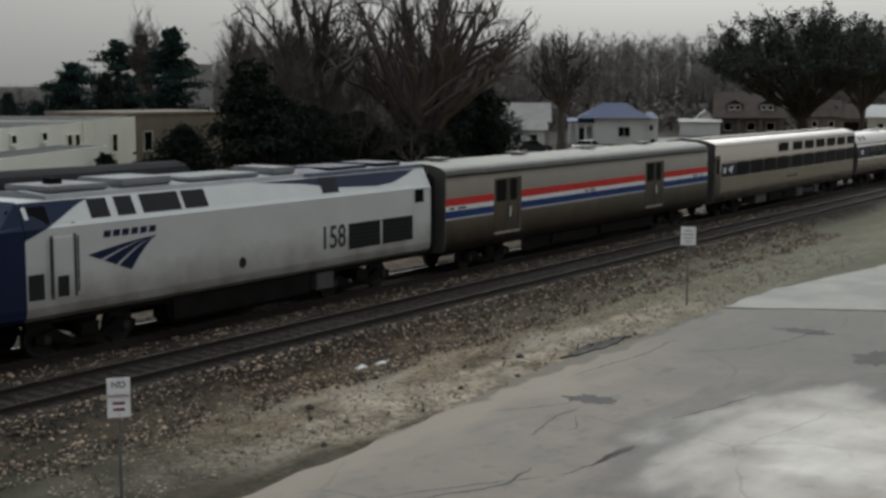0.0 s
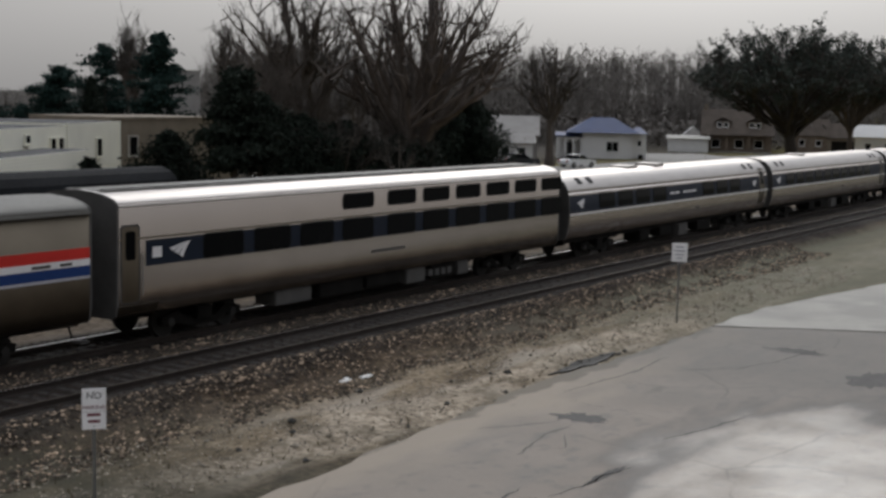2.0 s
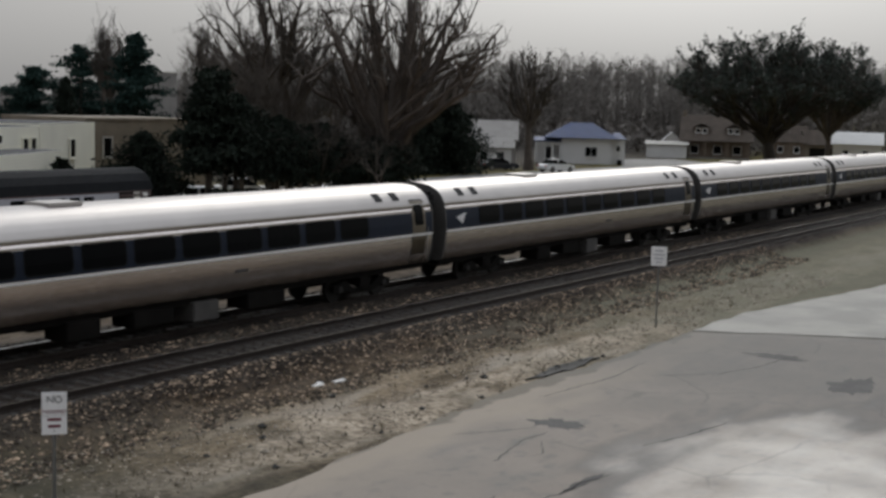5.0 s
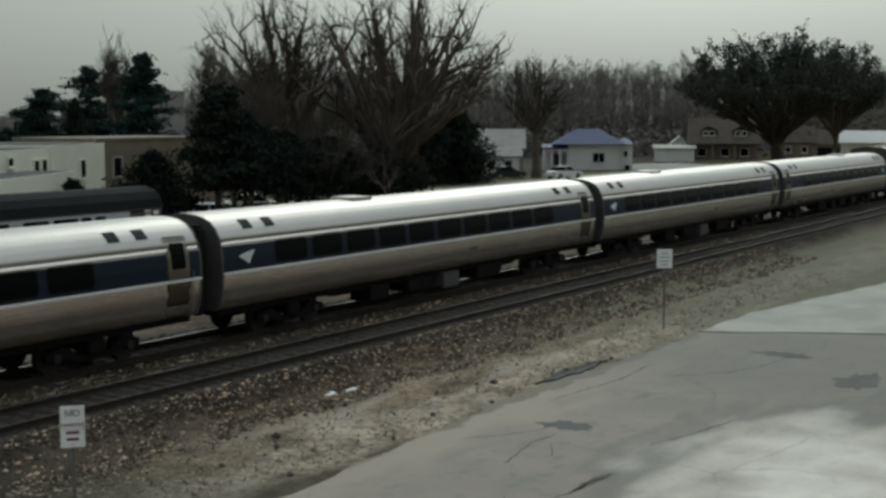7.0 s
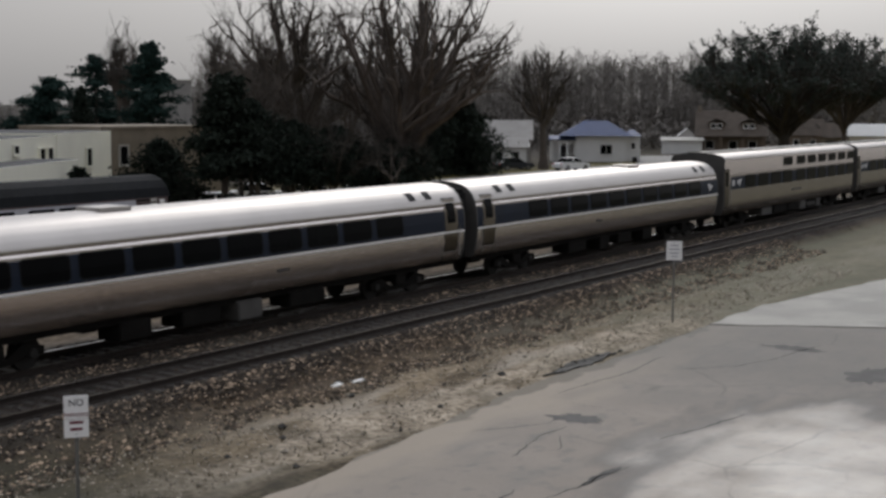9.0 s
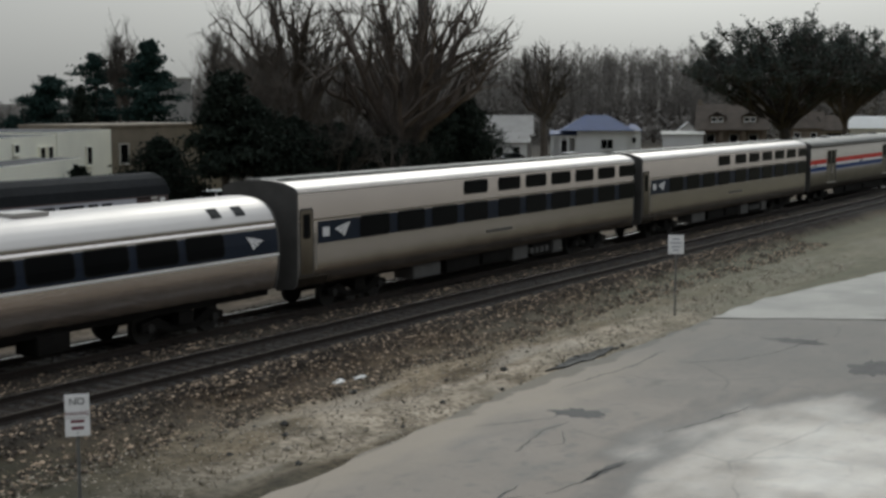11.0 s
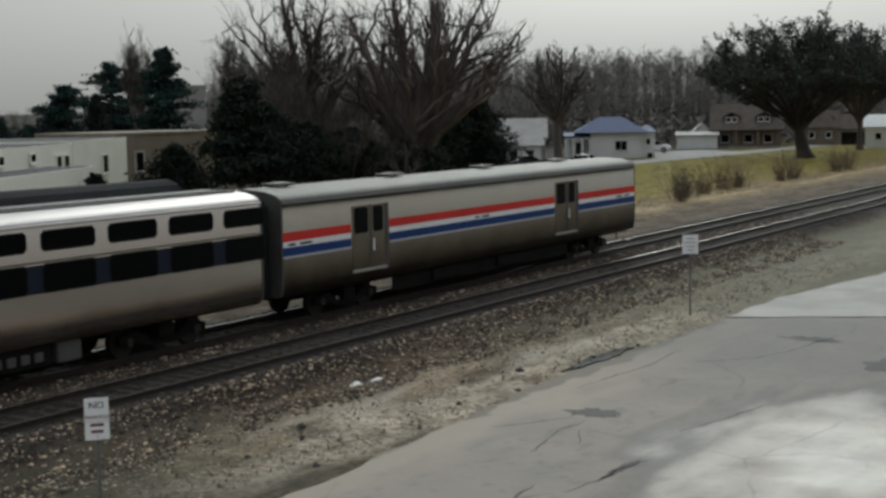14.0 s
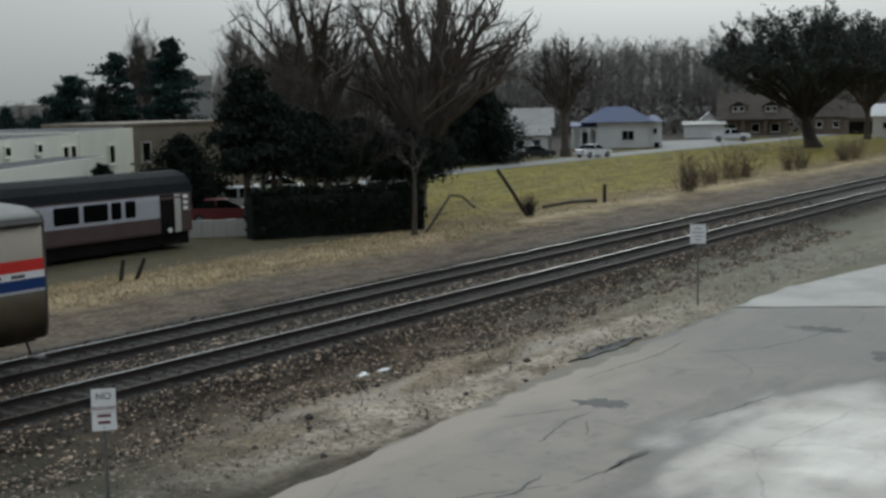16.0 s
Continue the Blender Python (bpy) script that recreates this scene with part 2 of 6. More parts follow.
M_PALE_BARK = mat("pale_bark", (0.12, 0.096, 0.08), 0.95, 0.0, 0.3, 1.5, 14.0, 0.5)
M_BARK = mat("grey_bark", (0.085, 0.068, 0.055), 0.95, 0.0, 0.3, 1.5, 14.0, 0.5)
M_TWIG = mat("bare_twigs", (0.06, 0.051, 0.044), 0.95, 0.0, 0.25, 0.4, 6.0, 0.0)
M_TWIG_PALE = mat("pale_twigs", (0.095, 0.078, 0.064), 0.95, 0.0, 0.25, 0.4, 6.0, 0.0)
# Grey-brown lifted paler, so distance haze sits in the base colour.
M_WOODS = mat("winter_woods", (0.14, 0.125, 0.112), 0.95, 0.0, 0.3, 0.1, 2.0, 0.0, island=1.35)
M_CONIFER = mat("conifer_needles", (0.018, 0.024, 0.018), 0.9, 0.0, 0.4, 0.7, 6.0, 0.0, island=1.3, spec=0.1)
M_PINE = mat("pine_needles", (0.020, 0.040, 0.034), 0.9, 0.0, 0.35, 0.7, 6.0, 0.0, island=1.4, spec=0.15)
M_HEDGE = mat("hedge_leaves", (0.014, 0.017, 0.013), 0.95, 0.0, 0.4, 0.9, 6.0, 0.0, island=1.3, spec=0.1)
M_BUD = mat("budding_leaves", (0.030, 0.040, 0.032), 0.9, 0.0, 0.35, 0.6, 6.0, 0.0, island=1.8)
M_FIELD = mat("winter_turf", (0.27, 0.225, 0.075), 0.9, 0.0, 0.3, 0.5, 8.0, 0.0, island=1.4)
M_DRY = mat("dry_grass", (0.40, 0.315, 0.205), 0.9, 0.0, 0.3, 0.8, 8.0, 0.0, island=1.8)
M_WEED = mat("roadside_weeds", (0.12, 0.10, 0.062), 0.9, 0.0, 0.35, 0.8, 8.0, 0.0, island=1.8)
M_SHRUB = mat("tan_shrub_twigs", (0.12, 0.09, 0.06), 0.95, 0.0, 0.3, 0.6, 8.0, 0.0, island=1.8)
M_SIDING = mat("cream_siding", (0.80, 0.78, 0.67), 0.75, 0.0, 0.06, 0.6, 10.0, 0.15, ribs=6.0)
M_WHITE_WALL = mat("white_clapboard", (0.78, 0.77, 0.76), 0.7, 0.0, 0.06, 0.5, 10.0, 0.15, ribs=5.0)
M_BROWN_WALL = mat("brown_brick_wall", (0.21, 0.175, 0.135), 0.9, 0.0, 0.2, 1.0, 12.0, 0.3)
M_GREY_WALL = mat("grey_house_wall", (0.36, 0.34, 0.32), 0.85, 0.0, 0.15, 0.8, 10.0, 0.2)
M_STONE_WALL = mat("rubble_stone_wall", (0.20, 0.155, 0.12), 0.9, 0.0, 0.35, 1.6, 8.0, 0.4)
M_BLUE_ROOF = mat("blue_metal_roof", (0.028, 0.05, 0.135), 0.65, 0.0, 0.12, 0.8, 10.0, 0.1)
M_SHINGLE = mat("brown_shingles", (0.085, 0.066, 0.052), 0.95, 0.0, 0.25, 0.9, 10.0, 0.3, ribs=5.0)
M_DARK_ROOF = mat("dark_roofing", (0.045, 0.045, 0.05), 0.85, 0.0, 0.25, 0.8, 10.0, 0.2)
M_TRIM = mat("white_trim", (0.76, 0.75, 0.73), 0.6, 0.0, 0.06, 1.0, 12.0, 0.05)
M_MAROON = mat("maroon_coach_paint", (0.075, 0.045, 0.042), 0.55, 0.0, 0.2, 0.7, 10.0, 0.05, ribs=7.0)
M_COACH_ROOF = mat("black_tarred_roof", (0.009, 0.010, 0.012), 0.8, 0.0, 0.3, 0.7, 8.0, 0.1, spec=0.15)
M_COACH_BAND = mat("pale_grey_band", (0.40, 0.40, 0.44), 0.5, 0.0, 0.08, 0.9, 12.0, 0.03)
M_SIGN = mat("white_sign_sheet", (0.88, 0.87, 0.87), 0.45, 0.0, 0.05, 3.0, 30.0, 0.02)
M_SIGN_RED = mat("dark_red_lettering", (0.16, 0.035, 0.05), 0.5, 0.0, 0.1, 4.0, 30.0, 0.0)
M_INK = mat("black_lettering", (0.02, 0.02, 0.024), 0.5, 0.0, 0.1, 4.0, 30.0, 0.0)
M_POST = mat("galvanised_post", (0.24, 0.24, 0.23), 0.55, 0.5, 0.2, 3.0, 30.0, 0.1)
M_CAR_WHITE = mat("white_car_paint", (0.78, 0.78, 0.79), 0.3, 0.0, 0.04, 1.0, 12.0, 0.0)
M_CAR_SILVER = mat("silver_car_paint", (0.42, 0.42, 0.43), 0.3, 0.3, 0.05, 1.0, 12.0, 0.0)
M_CAR_DARK = mat("dark_car_paint", (0.02, 0.022, 0.028), 0.25, 0.0, 0.1, 1.0, 12.0, 0.0)
M_CAR_RED = mat("red_car_paint", (0.17, 0.03, 0.028), 0.35, 0.0, 0.1, 1.0, 12.0, 0.0)
M_TYRE = mat("tyre_rubber", (0.02, 0.02, 0.02), 0.85, 0.0, 0.2, 4.0, 30.0, 0.1)
M_LENS = mat("lamp_lens", (0.6, 0.58, 0.55), 0.2, 0.0, 0.05, 4.0, 30.0, 0.0)
M_TAIL = mat("red_lamp_lens", (0.35, 0.02, 0.02), 0.25, 0.0, 0.05, 4.0, 30.0, 0.0)
M_LOG = mat("weathered_log", (0.035, 0.028, 0.022), 0.95, 0.0, 0.3, 2.0, 14.0, 0.5)
M_PALE_WALL = mat("pale_block_wall", (0.48, 0.46, 0.42), 0.85, 0.0, 0.15, 0.8, 10.0, 0.2)
M_LITTER = mat("white_litter", (0.75, 0.74, 0.72), 0.6, 0.0, 0.05, 3.0, 20.0, 0.1)


def ground_material():
    """Bands of dirt, ballast, gravel, dry grass and turf that run beside the tracks, with wandering edges."""
    m = bpy.data.materials.new("ground_cover")
    m.use_nodes = True
    nt, nd = m.node_tree, m.node_tree.nodes
    link = nt.links.new
    bs = nd["Principled BSDF"]
    bs.inputs["Roughness"].default_value = 0.95
    bs.inputs["Specular IOR Level"].default_value = 0.2
    tc = nd.new("ShaderNodeTexCoord")
    sep = nd.new("ShaderNodeSeparateXYZ")
    link(tc.outputs["Object"], sep.inputs[0])

    def noise_at(s, detail=5.0):
        n = nd.new("ShaderNodeTexNoise")
        n.inputs["Scale"].default_value, n.inputs["Detail"].default_value = s, detail
        link(tc.outputs["Object"], n.inputs["Vector"])
        return n.outputs["Fac"]

    def math_node(op, a, b, c=0.0):
        x = nd.new("ShaderNodeMath")
        x.operation = op
        for i, v in enumerate((a, b, c)):
            if isinstance(v, (int, float)):
                x.inputs[i].default_value = v
            else:
                link(v, x.inputs[i])
        return x.outputs[0]

    along = nd.new("ShaderNodeMapping")                      # wheel ruts and spills run with the tracks
    along.inputs["Scale"].default_value = (0.22, 1.0, 1.0)
    link(tc.outputs["Object"], along.inputs[0])

    def streak(s, detail=6.0):
        n = nd.new("ShaderNodeTexNoise")
        n.inputs["Scale"].default_value, n.inputs["Detail"].default_value = s, detail
        link(along.outputs[0], n.inputs["Vector"])
        return n.outputs["Fac"]

    y = math_node("MULTIPLY_ADD", noise_at(0.35), 2.2, sep.outputs[1])
    y = math_node("MULTIPLY_ADD", streak(1.6), 1.3, y)
    f = math_node("DIVIDE", math_node("SUBTRACT", y, 1.75), 100.0)
    r = nd.new("ShaderNodeValToRGB")
    r.color_ramp.interpolation = "LINEAR"
    stops = [(0.0, (0.13, 0.115, 0.095)), (0.160, (0.20, 0.17, 0.13)), (0.163, (0.11, 0.09, 0.062)), (0.168, (0.36, 0.31, 0.25)), (0.183, (0.50, 0.435, 0.36)), (0.190, (0.22, 0.175, 0.125)), (0.198, (0.30, 0.25, 0.19)),
             (0.206, (0.13, 0.10, 0.068)), (0.218, (0.085, 0.062, 0.043)), (0.228, (0.020, 0.015, 0.012)), (0.250, (0.018, 0.014, 0.011)), (0.256, (0.085, 0.072, 0.06)), (0.264, (0.07, 0.06, 0.05)), (0.269, (0.018, 0.015, 0.013)),
             (0.295, (0.02, 0.017, 0.015)), (0.310, (0.13, 0.105, 0.082)), (0.352, (0.17, 0.135, 0.098)), (0.368, (0.30, 0.235, 0.15)), (0.380, (0.46, 0.37, 0.245)), (0.396, (0.30, 0.235, 0.145)), (0.41, (0.27, 0.205, 0.115)), (0.45, (0.27, 0.222, 0.075)), (0.65, (0.25, 0.22, 0.065)), (0.80, (0.07, 0.06, 0.042)), (1.0, (0.045, 0.037, 0.03))]
    els = r.color_ramp.elements

    def warm(c):
        mean = sum(c) / 3
        return tuple(max(0.002, mean + (v - mean) * 1.25) for v in c)

    els[0].position, els[0].color = stops[0][0], (*stops[0][1], 1)
    els[1].position, els[1].color = stops[-1][0], (*stops[-1][1], 1)
    for p, c in stops[1:-1]:
        e = els.new(p)
        e.color = (*warm(c), 1)
    link(f, r.inputs[0])

    def mixed(fac, a, b, kind="MULTIPLY"):
        x = nd.new("ShaderNodeMix")
        x.data_type, x.blend_type = "RGBA", kind
        link(fac, x.inputs[0])
        link(a, x.inputs[6])
        x.inputs[7].default_value = (*b, 1)
        return x.outputs[2]

    def rng(fac, lo, hi, a, b):
        q = nd.new("ShaderNodeMapRange")
        q.inputs[1].default_value, q.inputs[2].default_value, q.inputs[3].default_value, q.inputs[4].default_value = lo, hi, a, b
        link(fac, q.inputs[0])
        return q.outputs[0]

    col = mixed(rng(noise_at(1.1), 0.45, 0.62, 0.0, 0.65), r.outputs[0], (0.38, 0.36, 0.32))
    col = mixed(rng(noise_at(5.0), 0.42, 0.62, 0.0, 0.8), col, (0.36, 0.33, 0.29))
    col = mixed(rng(streak(0.9), 0.5, 0.64, 0.0, 0.75), col, (0.42, 0.39, 0.33))
    col = mixed(rng(noise_at(0.25), 0.5, 0.7, 0.0, 0.35), col, (0.12, 0.11, 0.09), "MIX")
    spill = math_node("MULTIPLY", rng(streak(0.75), 0.5, 0.6, 0.0, 0.7), math_node("MULTIPLY", rng(sep.outputs[1], 16.6, 17.2, 0.0, 1.0), rng(sep.outputs[1], 19.2, 20.2, 1.0, 0.0)))
    col = mixed(spill, col, (0.36, 0.315, 0.26), "MIX")          # pale wheel-spread grit
    # towards the west end shade and corner darkening are painted into the soil colour
    west = math_node("MULTIPLY_ADD", noise_at(0.6), 7.0, sep.outputs[0])
    near_side = rng(sep.outputs[1], 21.6, 22.4, 1.0, 0.0)
    soil = math_node("MULTIPLY", rng(west, 18.5, 26.5, 0.92, 0.0), near_side)
    col = mixed(soil, col, (0.034, 0.033, 0.021), "MIX")
    # shade round the parked coach and the hedge, painted in as dark soil
    yard = math_node("MULTIPLY", rng(math_node("MULTIPLY_ADD", noise_at(0.5), 5.0, sep.outputs[0]), 59.0, 64.0, 0.85, 0.0), rng(math_node("MULTIPLY_ADD", noise_at(0.7), 2.0, sep.outputs[1]), 41.6, 43.2, 0.0, 1.0))
    col = mixed(yard, col, (0.06, 0.052, 0.036), "MIX")
    # and greener with sparse grass towards the east
    east = math_node("MULTIPLY", rng(math_node("MULTIPLY_ADD", noise_at(0.5), 22.0, sep.outputs[0]), 44.0, 62.0, 0.0, 0.75), near_side)
    col = mixed(east, col, (0.14, 0.135, 0.095), "MIX")
    link(col, bs.inputs["Base Color"])
    b = nd.new("ShaderNodeBump")
    b.inputs["Strength"].default_value, b.inputs["Distance"].default_value = 0.5, 0.06
    link(noise_at(9.0), b.inputs["Height"])
    link(b.outputs[0], bs.inputs["Normal"])
    return m


M_GROUND = ground_material()

# ---- building blocks ----


def obj(name, me, parent=None, label=""):
    ob = new(name, me)
    if parent:
        ob.parent = parent
    if label:
        ob["label"] = label
    return ob


def part(name, bm, material, parent=None, label="", smooth=False):
    """Links a bmesh as one mesh object under a thing or a part."""
    me = bpy.data.meshes.new(name)
    bmesh.ops.recalc_face_normals(bm, faces=bm.faces)
    bm.to_mesh(me)
    bm.free()
    me.materials.append(material)
    if smooth:
        me.polygons.foreach_set("use_smooth", [True] * len(me.polygons))
    return obj(name, me, parent, label)


def raw(name, verts, faces, material, parent=None, label="", smooth=False):
    me = bpy.data.meshes.new(name)
    me.from_pydata(verts, [], faces)
    me.materials.append(material)
    if smooth:
        me.polygons.foreach_set("use_smooth", [True] * len(me.polygons))
    me.update()
    return obj(name, me, parent, label)


def thing(name, m, label, category, group="", kind=""):
    ob = new(name)
    ob.matrix_basis = m
    ob.empty_display_size = 0.2
    return tagged(ob, label, category, group, kind)


def box(x0, x1, y0, y1, z0, z1, bevel=0.0, bm=None):
    made = bm or bmesh.new()
    vs = bmesh.ops.create_cube(made, size=1.0)["verts"]
    bmesh.ops.transform(made, matrix=Matrix.Translation(((x0 + x1) / 2, (y0 + y1) / 2, (z0 + z1) / 2)) @ Matrix.Diagonal((x1 - x0, y1 - y0, z1 - z0, 1)), verts=vs)
    if bevel:
        es = list({e for v in vs for e in v.link_edges})
        bmesh.ops.bevel(made, geom=es, offset=bevel, segments=2, affect="EDGES")
    return made


def cyl(a, b, r0, r1=None, n=12, bm=None):
    made = bm or bmesh.new()
    a, b = Vector(a), Vector(b)
    d = b - a
    m = Matrix.Translation((a + b) / 2) @ d.to_track_quat("Z", "Y").to_matrix().to_4x4()
    bmesh.ops.create_cone(made, cap_ends=True, segments=n, radius1=r0, radius2=r0 if r1 is None else r1, depth=d.length, matrix=m)
    return made


def prism(poly, x0, x1, axis="x", bm=None):
    """A closed outline swept along an axis. The outline's two numbers are (y, z) for x, (x, z) for y, (x, y) for z."""
    made = bm or bmesh.new()

    def at(u, v, w):
        return {"x": (w, u, v), "y": (u, w, v), "z": (u, v, w)}[axis]
    a = [made.verts.new(at(u, v, x0)) for u, v in poly]
    b = [made.verts.new(at(u, v, x1)) for u, v in poly]
    n = len(poly)
    for i in range(n):
        made.faces.new((a[i], a[(i + 1) % n], b[(i + 1) % n], b[i]))
    made.faces.new(a)
    made.faces.new(b)
    return made


def letters(text, size, m, material, parent, name="lettering", bold=0.0):
    cu = bpy.data.curves.new("letters", "FONT")
    cu.body, cu.size, cu.extrude, cu.align_x, cu.align_y = text, size, 0.003, "CENTER", "CENTER"
    cu.offset = bold
    tmp = new("letters", cu)
    dg = bpy.context.evaluated_depsgraph_get()
    me = bpy.data.meshes.new_from_object(tmp.evaluated_get(dg))
    bpy.data.objects.remove(tmp)
    me.materials.clear()
    me.materials.append(material)
    ob = obj(name, me, parent)
    ob.matrix_basis = m
    return ob

# ---- ground, tracks, paving ----
FAR, NEAR = 27.86, 24.09          # the tracks' centre lines; x runs along them, z = 0 is the rail head


def smooth(a, b, v):
    t = np.clip((v - a) / (b - a), 0, 1)
    return t * t * (3 - 2 * t)


def height(x, y):
    """The lie of the land."""
    z = -0.66 + 0.06 * smooth(16.4, 18.5, y) + 0.42 * smooth(21.3, 22.9, y) - 0.25 * smooth(29.3, 31.5, y)
    r = np.hypot(x, y)
    left = smooth(40.5, 44.0, np.degrees(np.arctan2(y, x)))          # the rise ends towards the north-west
    return z + (1 - left) * (6.0 * smooth(228, 330, r) + 8 * smooth(400, 900, r))


def build_ground():
    xs = np.concatenate([[-4000, -1500, -600, -250, -100, -40], np.arange(-20, 110, 0.8), np.arange(110, 420, 8), [450, 520, 650, 900, 1500, 2500, 4500]])
    ys = np.concatenate([[-4000, -1500, -500, -150, -50, -20, -5, 5, 12], np.arange(15, 46, 0.45), np.arange(46, 120, 4), np.arange(120, 400, 12), [450, 550, 700, 1000, 1800, 4500]])
    X, Y = np.meshgrid(xs, ys)
    Z = height(X, Y)
    rng = np.random.default_rng(3)
    rough = ((Y > 17) & (Y < 22.5)) | ((Y > 30) & (Y < 45))
    Z = Z + rough * rng.normal(0, 0.022, Z.shape)
    nx, ny = len(xs), len(ys)
    verts = np.stack([X, Y, Z], -1).reshape(-1, 3).tolist()
    idx = np.arange(nx * ny).reshape(ny, nx)
    faces = np.stack([idx[:-1, :-1], idx[:-1, 1:], idx[1:, 1:], idx[1:, :-1]], -1).reshape(-1, 4).tolist()
    tagged(raw("ground", verts, faces, M_GROUND, smooth=True), "bare dirt, gravel and winter grass beside the railway tracks", "ground", kind="structure")


build_ground()


def wavy_slab(name, outline, z0, z1, material, label, category, seed=1, jitter=0.12, step=0.8):
    """A flat slab with a ragged outline."""
    rng = random.Random(seed)
    pts = []
    for (ax, ay), (bx, by) in zip(outline, outline[1:] + outline[:1]):
        n = max(1, int(math.hypot(bx - ax, by - ay) / step)) if math.hypot(bx - ax, by - ay) < 80 else 1
        for i in range(n):
            k = i / n
            j = jitter if i else 0
            pts.append((ax + (bx - ax) * k + rng.uniform(-j, j), ay + (by - ay) * k + rng.uniform(-j, j)))
    return tagged(part(name, prism(pts, z0, z1, "z"), material), label, category, kind="structure")


wavy_slab("parking_lot", [(-30, -25), (70, -25), (50.5, 0), (44.9, 12.1), (42.5, 16.6), (36, 16.6), (31, 16.9), (26, 16.55), (18, 16.0), (-20, 15.4)], -0.9, -0.635, M_ASPHALT,
          "worn grey asphalt parking lot with cracks and a glossy patch added for glare", "pavement", 4)
wavy_slab("concrete_apron", [(42.62, 16.6), (45.0, 12.1), (50.6, 0), (70.1, -25), (110, -25), (96, 8), (70, 13), (56, 15.1), (48, 16.6)], -0.9, -0.615, M_CONCRETE,
          "pale concrete apron beyond the asphalt lot", "pavement", 6)
wavy_slab("road", [(40, 67.4), (98, 67.2), (152, 67.6), (190, 65.4), (300, 61), (300, 64.5), (192, 69.8), (152, 72), (98, 71.5), (40, 71.5)], -0.9, -0.62 + 0.22, M_ROAD,
          "pale street that runs past the houses", "road", 8, 0.05)
wavy_slab("driveway", [(158, 71.9), (184, 70.2), (190, 78), (176, 86), (168, 76)], -0.9, -0.405, M_ROAD, "pale gravel yard beside the white house", "pavement", 9, 0.2)


def crack(points, width, seed, z=-0.631):
    """A tarred crack across the lot: a narrow ragged ribbon."""
    rng = random.Random(seed)
    pts = []
    for (ax, ay), (bx, by) in zip(points, points[1:]):
        n = max(2, int(math.hypot(bx - ax, by - ay) / 0.25))
        for i in range(n):
            k = i / n
            pts.append((ax + (bx - ax) * k + rng.uniform(-0.05, 0.05), ay + (by - ay) * k + rng.uniform(-0.05, 0.05)))
    verts, faces = [], []
    for i, (x, y) in enumerate(pts):
        w = width * rng.uniform(0.35, 1.0) * min(1, i / 3 + 0.3, (len(pts) - 1 - i) / 3 + 0.3)
        verts += [(x - w * 0.4, y - w, z), (x + w * 0.4, y + w, z)]
    faces = [(2 * i, 2 * i + 2, 2 * i + 3, 2 * i + 1) for i in range(len(pts) - 1)]
    tagged(raw("pavement_crack", verts, faces, M_CRACK), "dark tarred crack in the worn asphalt", "crack", "cracks in the lot", "structure")


crack([(21.6, 11.6), (22.6, 11.45), (23.6, 11.4), (24.8, 11.15)], 0.05, 1)
crack([(18.2, 13.9), (20.0, 12.8), (21.6, 11.6)], 0.025, 8)
crack([(26.2, 14.6), (26.0, 13.6), (25.0, 13.1), (24.4, 13.3)], 0.025, 9)
crack([(32.5, 16.4), (32.0, 14.6), (31.6, 12.4)], 0.022, 10)
crack([(29.2, 15.2), (29.0, 13.0), (28.4, 11.6)], 0.022, 11)
crack([(23.8, 13.6), (25.2, 13.9), (26.0, 14.0), (27.2, 13.9)], 0.035, 2)
crack([(25.3, 15.5), (26.6, 14.6), (27.4, 14.2)], 0.03, 3)
crack([(18.6, 13.2), (20.4, 12.2), (22.0, 12.4)], 0.04, 4)
crack([(27, 11.6), (28.6, 11.2), (31.0, 10.8)], 0.035, 5)
crack([(34.5, 14.6), (36, 13.2), (38.0, 12.6), (41, 12.2)], 0.035, 6)
crack([(30.0, 15.8), (33.5, 15.4), (36.5, 15.6)], 0.03, 7)
for cx, cy, rx, ry, sd in ((27.7, 14.1, 0.55, 0.75, 1), (39.8, 12.8, 0.5, 0.95, 2), (23.6, 11.4, 0.9, 0.14, 3), (37.0, 9.6, 1.4, 0.7, 4)):
    rg = random.Random(sd)
    ring = [(cx + rx * math.cos(a / 14 * math.pi) * rg.uniform(0.5, 1.15), cy + ry * math.sin(a / 14 * math.pi) * rg.uniform(0.5, 1.15)) for a in range(28)]
    tagged(part("asphalt_patch", prism(ring, -0.66, -0.631, "z"), M_TARPATCH), "dark worn tar patch in the asphalt lot", "patch", "patches in the lot", "structure")


